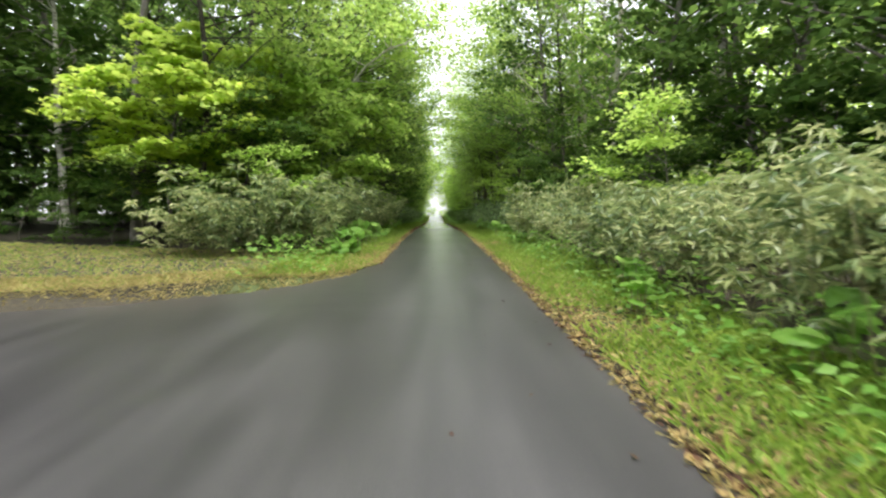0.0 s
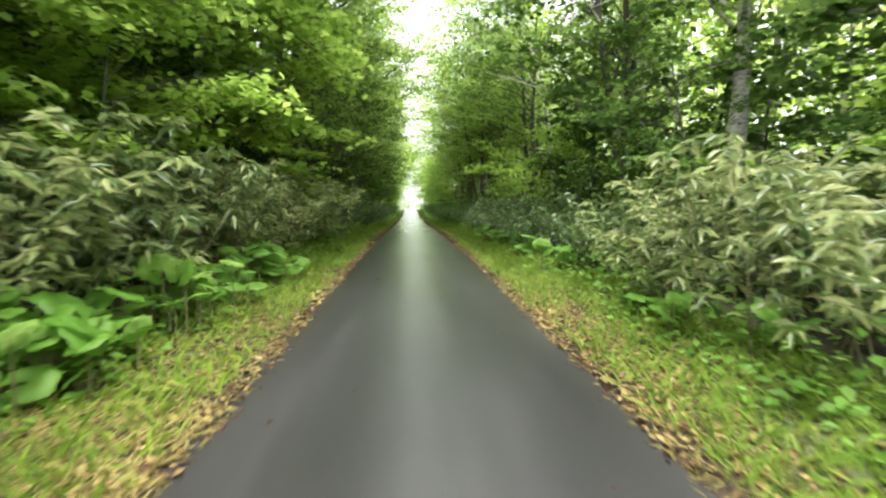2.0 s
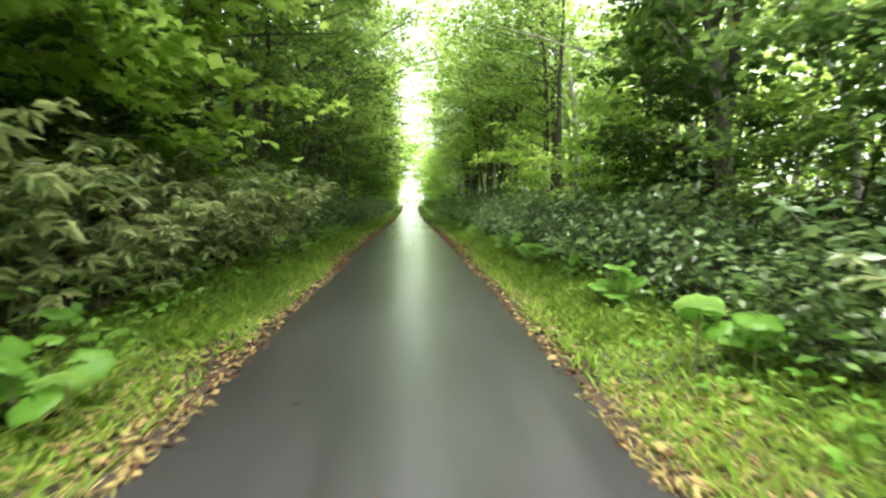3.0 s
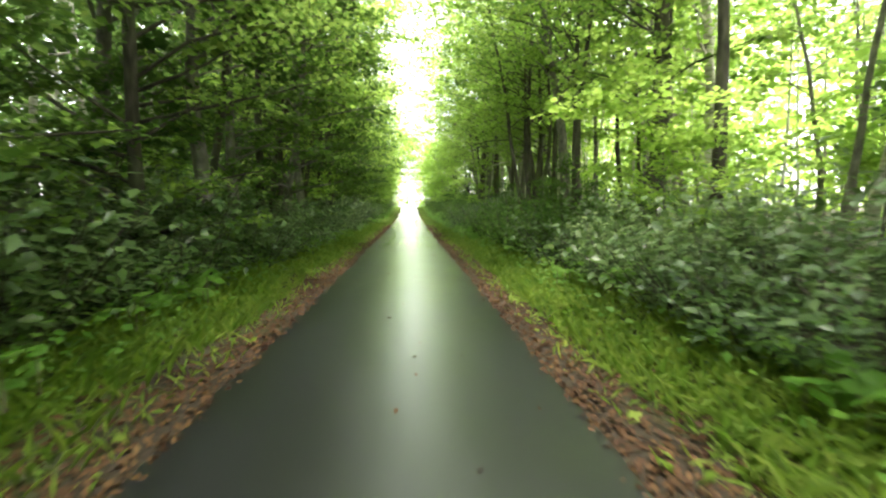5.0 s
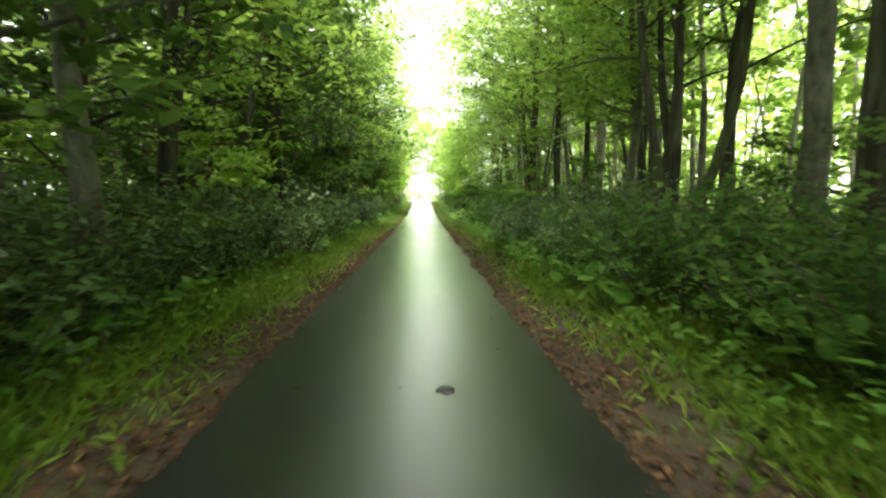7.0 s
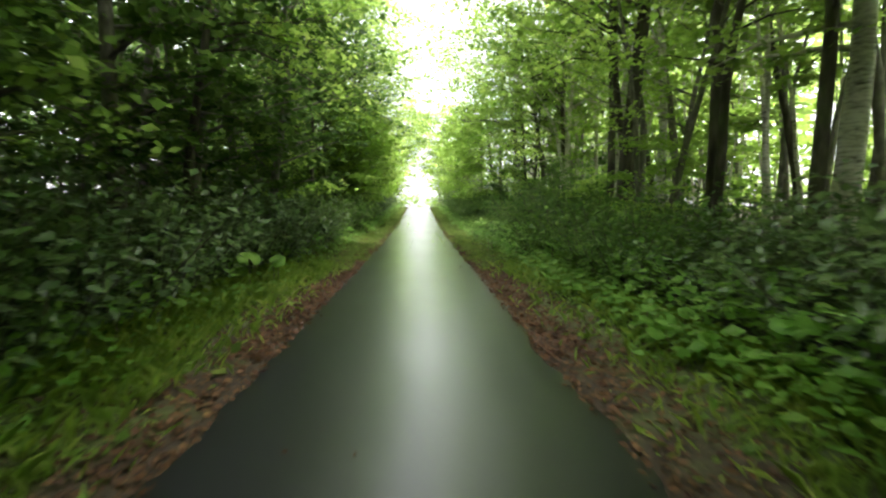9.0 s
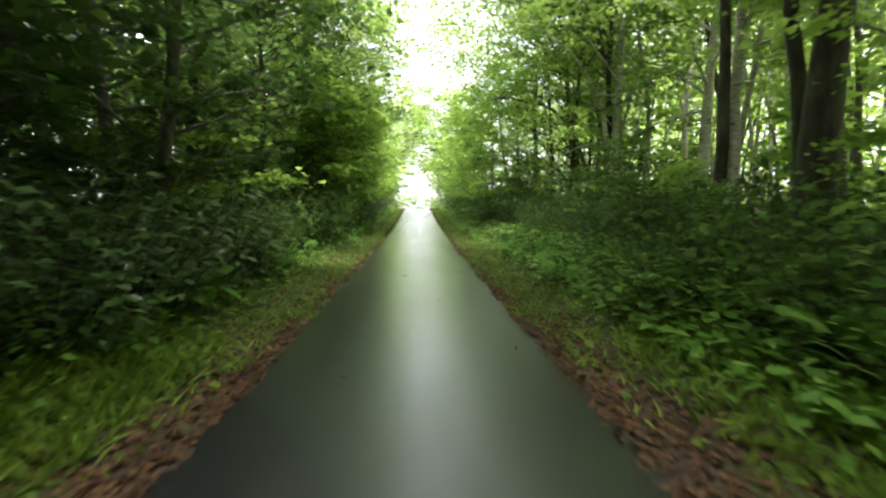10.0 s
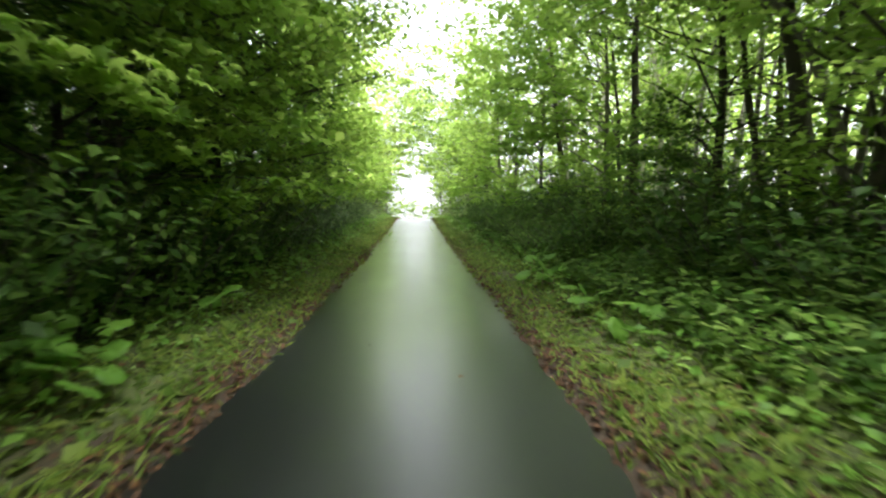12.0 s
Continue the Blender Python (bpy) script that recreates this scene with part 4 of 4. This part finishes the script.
far_stems = []
for _ in range(240):
    tx, ty = float(rng.choice([-1, 1]) * rng.uniform(24, 60)), float(rng.uniform(-36, 186))
    far_stems.append((curve_path(rng, over(tx, ty, -0.2), (0, 0, 1), rng.uniform(15, 23), 5, 0.04), np.linspace(0.17, 0.04, 6)))
v, f = tubes(far_stems, 5)
tagged(new("far_trunks", mesh_from("far_trunks", v, f, BARK_GREY, True)), "grey trunks of the woodland far back", "woods", kind="stuff")


# ---- verge: grass, low herbs, fallen leaves ----
def verge_points(n, inner, outer, seed, y0, y1, power=1.0, patchy=0.0, bare=0.0):
    g = np.random.default_rng(seed)
    x = inner + (outer - inner) * g.uniform(0, 1, n) ** power
    x = x * g.choice([-1, 1], n)
    yy = y0 + (y1 - y0) * g.uniform(0, 1, n) ** 1.25
    keep = ~((x < 0) & (yy < apron_edge(np.maximum(x, -14)) + 0.1))
    if patchy:
        spots = np.array([noise.noise(Vector((a * 0.8, b * 0.45, seed))) for a, b in zip(x, yy)])
        keep &= spots > -0.35 + patchy * g.uniform(-0.4, 0.4, n)
    if bare:
        keep &= ~((yy > 26) & (yy < 68) & (np.abs(x) < np.where((x > 0) & (yy < 38), 1.8, np.where(x > 0, 2.25, 2.1)) + 0.22 * np.sin(yy * 0.9)) & (g.uniform(0, 1, n) < bare))
        keep &= ~((yy > 50) & (yy < 71) & (np.where(x > 0, yy < 70, yy > 63)) & (np.abs(x) < 2.7) & (g.uniform(0, 1, n) < 0.6 * bare))
    x, yy = x[keep], yy[keep]
    return np.stack([x, yy, ground_z(x, yy)], -1)


scattered_blades("verge_grass", verge_points(84000, 1.54, 3.3, 1, -3, 63, 0.9, 0.8, 0.8), (0.08, 0.22), 0.11, 0.5, 0.9, LEAF_GRASS, "short yellow-green grass along the road's verge", "grass")
scattered_blades("shaded_grass", verge_points(42000, 1.54, 3.3, 17, 62, 118, 0.9, 0.9), (0.07, 0.18), 0.2, 0.5, 0.5, LEAF_VERGE_SHADED, "green grass and seedlings on the verge, shade painted into their dull colour", "grass")
scattered_blades("tall_grass", verge_points(34000, 1.9, 3.2, 8, 20, 63, 1.0, 0.6, 0.75), (0.12, 0.27), 0.065, 0.45, 1.1, LEAF_GRASS, "lush bright green grass behind the litter strip", "grass", 0.2)
scattered_blades("edge_grass", verge_points(9000, 1.36, 2.0, 9, 64, 104, 0.9, 0.9), (0.07, 0.16), 0.2, 0.5, 0.5, LEAF_VERGE_SHADED, "short grass creeping up to the broken asphalt edge", "grass")
scattered_blades("edge_litter", verge_points(12000, 1.36, 1.9, 12, 56, 104, 1.0, 0.5) + [0, 0, 0.012], (0.04, 0.1), 0.6, 0.4, 0.08, LEAF_LITTER, "damp brown fallen leaves along the asphalt edge", "leaf litter")
scattered_blades("ground_cover", verge_points(30000, 1.6, 3.5, 2, 2, 50, 0.8, 1.0, 0.85), (0.05, 0.13), 0.75, 0.45, 0.15, LEAF_MOSS, "low clover-like herbs on the verge", "herbs")
scattered_blades("shaded_ground_cover", verge_points(26000, 1.6, 3.5, 16, 50, 118, 0.8, 1.0, 0.85), (0.07, 0.19), 0.75, 0.45, 0.15, LEAF_VERGE_SHADED, "low leaves with brown litter between, shade painted into their green", "herbs")
scattered_blades("leaf_litter", verge_points(52000, 1.36, 2.7, 3, -3, 118, 1.3, 0.7) + [0, 0, 0.012], (0.04, 0.095), 0.6, 0.4, 0.05, LEAF_LITTER, "brown and yellow fallen leaves beside the asphalt", "leaf litter")
scattered_blades("edge_leaf_drift", verge_points(9000, 1.42, 2.1, 15, -3, 27, 1.3, 0.6) + [0, 0, 0.03], (0.04, 0.085), 0.6, 0.45, 0.1, LEAF_DRIFT, "tan and yellowish leaves drifted against the asphalt", "leaf litter")
scattered_blades("deep_litter", verge_points(26000, 1.38, 2.35, 7, 25, 71, 1.2, 0.5) + [0, 0, 0.015], (0.035, 0.085), 0.55, 0.45, 0.1, LEAF_LITTER, "thick band of brown fallen leaves beside the asphalt", "leaf litter")
fx = rng.uniform(2.8, 5.0, 9000)
fy = rng.uniform(63, 81, 9000)
fern = np.stack([fx, fy, ground_z(fx, fy) + 0.1 + rng.uniform(0, 1, 9000) * (0.35 + 0.6 * lerp01(2.8, 5.5, fx))], -1)
scattered_blades("forest_herbs", fern, (0.09, 0.2), 0.6, 0.4, -0.15, LEAF_DARK, "knee-high dark leafy herbs covering the forest floor", "herbs")
hx, hy = rng.uniform(2.5, 3.9, 3600), rng.uniform(48, 71, 3600)
lush = np.stack([hx, hy, ground_z(hx, hy) + 0.08 + rng.uniform(0, 1, 3600) * (0.2 + 0.5 * lerp01(2.4, 3.8, hx))], -1)
scattered_blades("lush_herbs", lush, (0.1, 0.22), 0.6, 0.4, -0.1, LEAF_HERB, "fresh green broad-leaved herbs in front of the shrubs", "herbs")
bx, by = rng.uniform(-26, 26, 7000), rng.uniform(126, 185, 7000)
bx += np.sign(bx) * 3.4
far_low = np.stack([bx, by, ground_z(bx, by) + rng.uniform(0, 1, 7000) * (1.0 + 0.4 * np.abs(bx))], -1)
scattered_blades("far_bushes", far_low, (0.4, 0.9), 0.6, 0.5, -0.1, LEAF_MAPLE, "light green bushes where the road drops away", "bush")
hp = verge_points(24000, 2.3, 3.6, 4, -3, 118, 0.8, 0.9)
hp[:, 2] += 0.06 + rng.uniform(0, 1, len(hp)) * 0.55 * lerp01(2.2, 3.4, np.abs(hp[:, 0]))
scattered_blades("verge_herbs", hp, (0.07, 0.17), 0.6, 0.45, -0.15, LEAF_HERB, "lush leafy herbs fringing the thicket", "herbs")
gx, gy = rng.uniform(-13, -1.6, 14000), rng.uniform(5, 12.2, 14000)
gk = gy > apron_edge(gx) + 0.05
sx, sy = rng.uniform(-3.4, -1.45, 10000), rng.uniform(7.6, 13.6, 10000)
sk = sy > apron_edge(sx) + 0.03
scattered_blades("straw_bank", (np.stack([sx, sy, ground_z(sx, sy)], -1) + [0, 0, 0.03])[sk], (0.05, 0.12), 0.1, 0.5, 0.35, LEAF_STRAW, "pale dry cut grass heaped along the verge", "grass")
dp = verge_points(24000, 1.4, 2.6, 6, -3, 19, 1.1, 0.5)
scattered_blades("dry_grass", dp + [0, 0, 0.02], (0.05, 0.12), 0.11, 0.5, 0.25, LEAF_STRAW, "dry straw-coloured cut grass on the verge", "grass")
scattered_blades("corner_turf", np.stack([gx, gy, ground_z(gx, gy)], -1)[gk] + [0.05, 0.03, 0], (0.06, 0.13), 0.13, 0.5, 0.6, LEAF_GRASS, "short yellow-green turf at the turning's corner", "grass")
scattered_blades("corner_grass", np.stack([gx, gy, ground_z(gx, gy)], -1)[gk], (0.06, 0.14), 0.12, 0.5, 0.5, LEAF_STRAW, "mown dry yellowish grass at the turning's corner", "grass")
kx = rng.uniform(-9, -1.8, 9000)
ky = apron_edge(kx) - 0.3 + rng.uniform(0, 1.5, 9000)
ka = lerp01(0.12, -0.4, ky - apron_edge(kx))
kz = np.maximum(ground_z(kx, ky) * (1 - ka) + (road_z(ky) - 0.09) * ka, road_z(ky) - 0.02)
scattered_blades("corner_edge_grass", np.stack([kx, ky, kz], -1), (0.06, 0.15), 0.14, 0.5, 0.5, LEAF_STRAW, "short dry grass at the edge of the paved turning", "grass")
scattered_blades("large_fallen_leaves", verge_points(520, 1.45, 2.7, 14, -2, 24, 1.4) + [0, 0, 0.04], (0.06, 0.13), 0.6, 0.5, 0.05, LEAF_YELLOW, "large yellowed fallen leaves on the verge", "leaf litter", 0.05)
rx, ry = rng.uniform(-1.45, 1.45, 260), rng.uniform(-1, 100, 260)
scattered_blades("road_leaves", np.stack([rx, ry, road_z(ry) + 0.024], -1), (0.03, 0.07), 0.6, 0.3, 0.03, LEAF_LITTER, "few small dry leaves lying on the asphalt", "leaf litter")


# ---- butterbur: round leaves on stalks ----
def butterbur_meshes():
    out = []
    for seed in range(3):
        g = np.random.default_rng(300 + seed)
        n = 26
        a = np.linspace(0.2, 2 * np.pi - 0.2, n)
        r = 1 + 0.05 * np.sin(a * 6 + seed) + 0.04 * np.cos(a * 13) + g.normal(0, 0.02, n)
        rings = []
        for k, (f, lift) in enumerate(((0.3, 0.09), (0.62, 0.1), (0.86, 0.05), (1.0, -0.06))):
            ripple = f * (0.045 * np.cos(a * 9 + seed) + 0.04 * np.sin(a * 3 + 2 * seed)) + g.normal(0, 0.012, n)
            rings.append(np.stack([f * r * np.cos(a), f * r * np.sin(a), lift + ripple], -1))
        v = np.concatenate([[[0.0, 0, 0]], *rings])
        f = [(0, 1 + k, 2 + k) for k in range(n - 1)]
        for q in range(3):
            for k in range(n - 1):
                i = 1 + q * n + k
                f += [(i, i + n, i + n + 1), (i, i + n + 1, i + 1)]
        out.append(mesh_from("leaf", v, np.array(f), LEAF_HERB, True))
    v, f = tubes([(np.array([[0, 0, -0.1], [0.01, 0, 0.4], [0, 0, 1.0]]), np.array([0.03, 0.022, 0.016]))], 5)
    return out, mesh_from("stalk", v, f, CANE, True)


BUTTERBUR, STALK = butterbur_meshes()
rng = np.random.default_rng(12)


def plant_butterbur(x, y, size):
    root = new("butterbur")
    root.matrix_basis = pose(x, y, float(ground_z(x, y)), 0, 0, 0)
    for _ in range(int(rng.integers(5, 9))):
        a, d, h = rng.uniform(0, 6.28), rng.uniform(0.05, 0.36) * size, rng.uniform(0.12, 0.45) * size
        lx, ly = math.cos(a) * d, math.sin(a) * d
        leaf = part_mesh("leaf", BUTTERBUR[int(rng.integers(3))], root)
        w = rng.uniform(0.08, 0.15) * size
        leaf.matrix_basis = pose(lx, ly, h, rng.normal(0, 22), rng.normal(0, 22) + 12, math.degrees(a) + 180) @ Matrix.Diagonal((w, w, w, 1))
        stalk = part_mesh("stalk", STALK, root)
        stalk.matrix_basis = Matrix.Translation((lx, ly, 0)) @ Matrix.Diagonal((0.35, 0.35, h, 1))
    tagged(root, "butterbur plant with large round bright green leaves", "herb", "butterbur plants")


for side, y0, y1, count, near, far in ((-1, 11.6, 19, 26, 2.4, 3.0), (-1, 19, 82, 38, 2.6, 3.2), (1, 3, 57, 36, 2.6, 3.2), (1, 57, 82, 26, 2.5, 4.4), (1, 82, 100, 16, 2.6, 3.4), (-1, 82, 100, 14, 2.6, 3.2)):
    for _ in range(count):
        plant_butterbur(side * rng.uniform(near, far), rng.uniform(y0, y1), rng.uniform(0.75, 1.3) * (1.3 if side < 0 and y1 < 20 else 1.0))


# ---- small marks on the road ----
def tar_material():
    m, n, links, out = material("tar_patch")
    tex = noise_node(n, links, 30, 3)
    r = ramp(n, [(0.3, (0.014, 0.014, 0.015)), (0.7, (0.034, 0.033, 0.033))])
    links.new(tex.outputs[0], r.inputs[0])
    b = n.new("ShaderNodeBsdfPrincipled")
    b.inputs["Roughness"].default_value = 0.5
    links.new(r.outputs[0], b.inputs["Base Color"])
    links.new(b.outputs[0], out.inputs[0])
    return m


def tar_patch(x, y, size, mat, seed):
    """A thin ragged repair patch lying four millimetres proud of the asphalt."""
    g = np.random.default_rng(seed)
    n = 18
    a = np.arange(n) * 2 * np.pi / n
    r = size * (1 + g.normal(0, 0.16, n))
    rim = np.stack([r * np.cos(a), 1.3 * r * np.sin(a), np.zeros(n)], -1)
    v = np.concatenate([[[0, 0, 0.006]], rim + [0, 0, 0.004], rim - [0, 0, 0.01]])
    k = np.arange(n)
    j = (k + 1) % n
    f = np.concatenate([np.stack([0 * k, 1 + k, 1 + j], -1), np.stack([1 + k, 1 + n + k, 1 + n + j], -1), np.stack([1 + k, 1 + n + j, 1 + j], -1)])
    ob = new("road_patch", mesh_from("road_patch", v, f, mat))
    ob.matrix_basis = pose(x, y, float(road_z(y)) + 0.02 * (1 - (x / 1.47) ** 2), road_slope(y), 0, 0)
    tagged(ob, "small dark tar patch on the grey asphalt", "patch", kind="structure")


TAR = tar_material()
tar_patch(0.32, 42.7, 0.075, TAR, 501)
tar_patch(-0.22, 67.7, 0.07, TAR, 502)
leaf_v, leaf_f = palmate(np.array([[0.0, 0, 0]]), np.array([[1.0, 0.3, 0.1]]), np.array([[0.1, 0, 1.0]]), [0.2])
pale_leaf = new("fallen_leaf", mesh_from("fallen_leaf", leaf_v, leaf_f, LEAF_YELLOW))
pale_leaf.matrix_basis = pose(-1.5, 71.9, float(ground_z(-1.5, 71.9)) + 0.05)
tagged(pale_leaf, "single pale yellow maple leaf at the asphalt edge", "leaf")
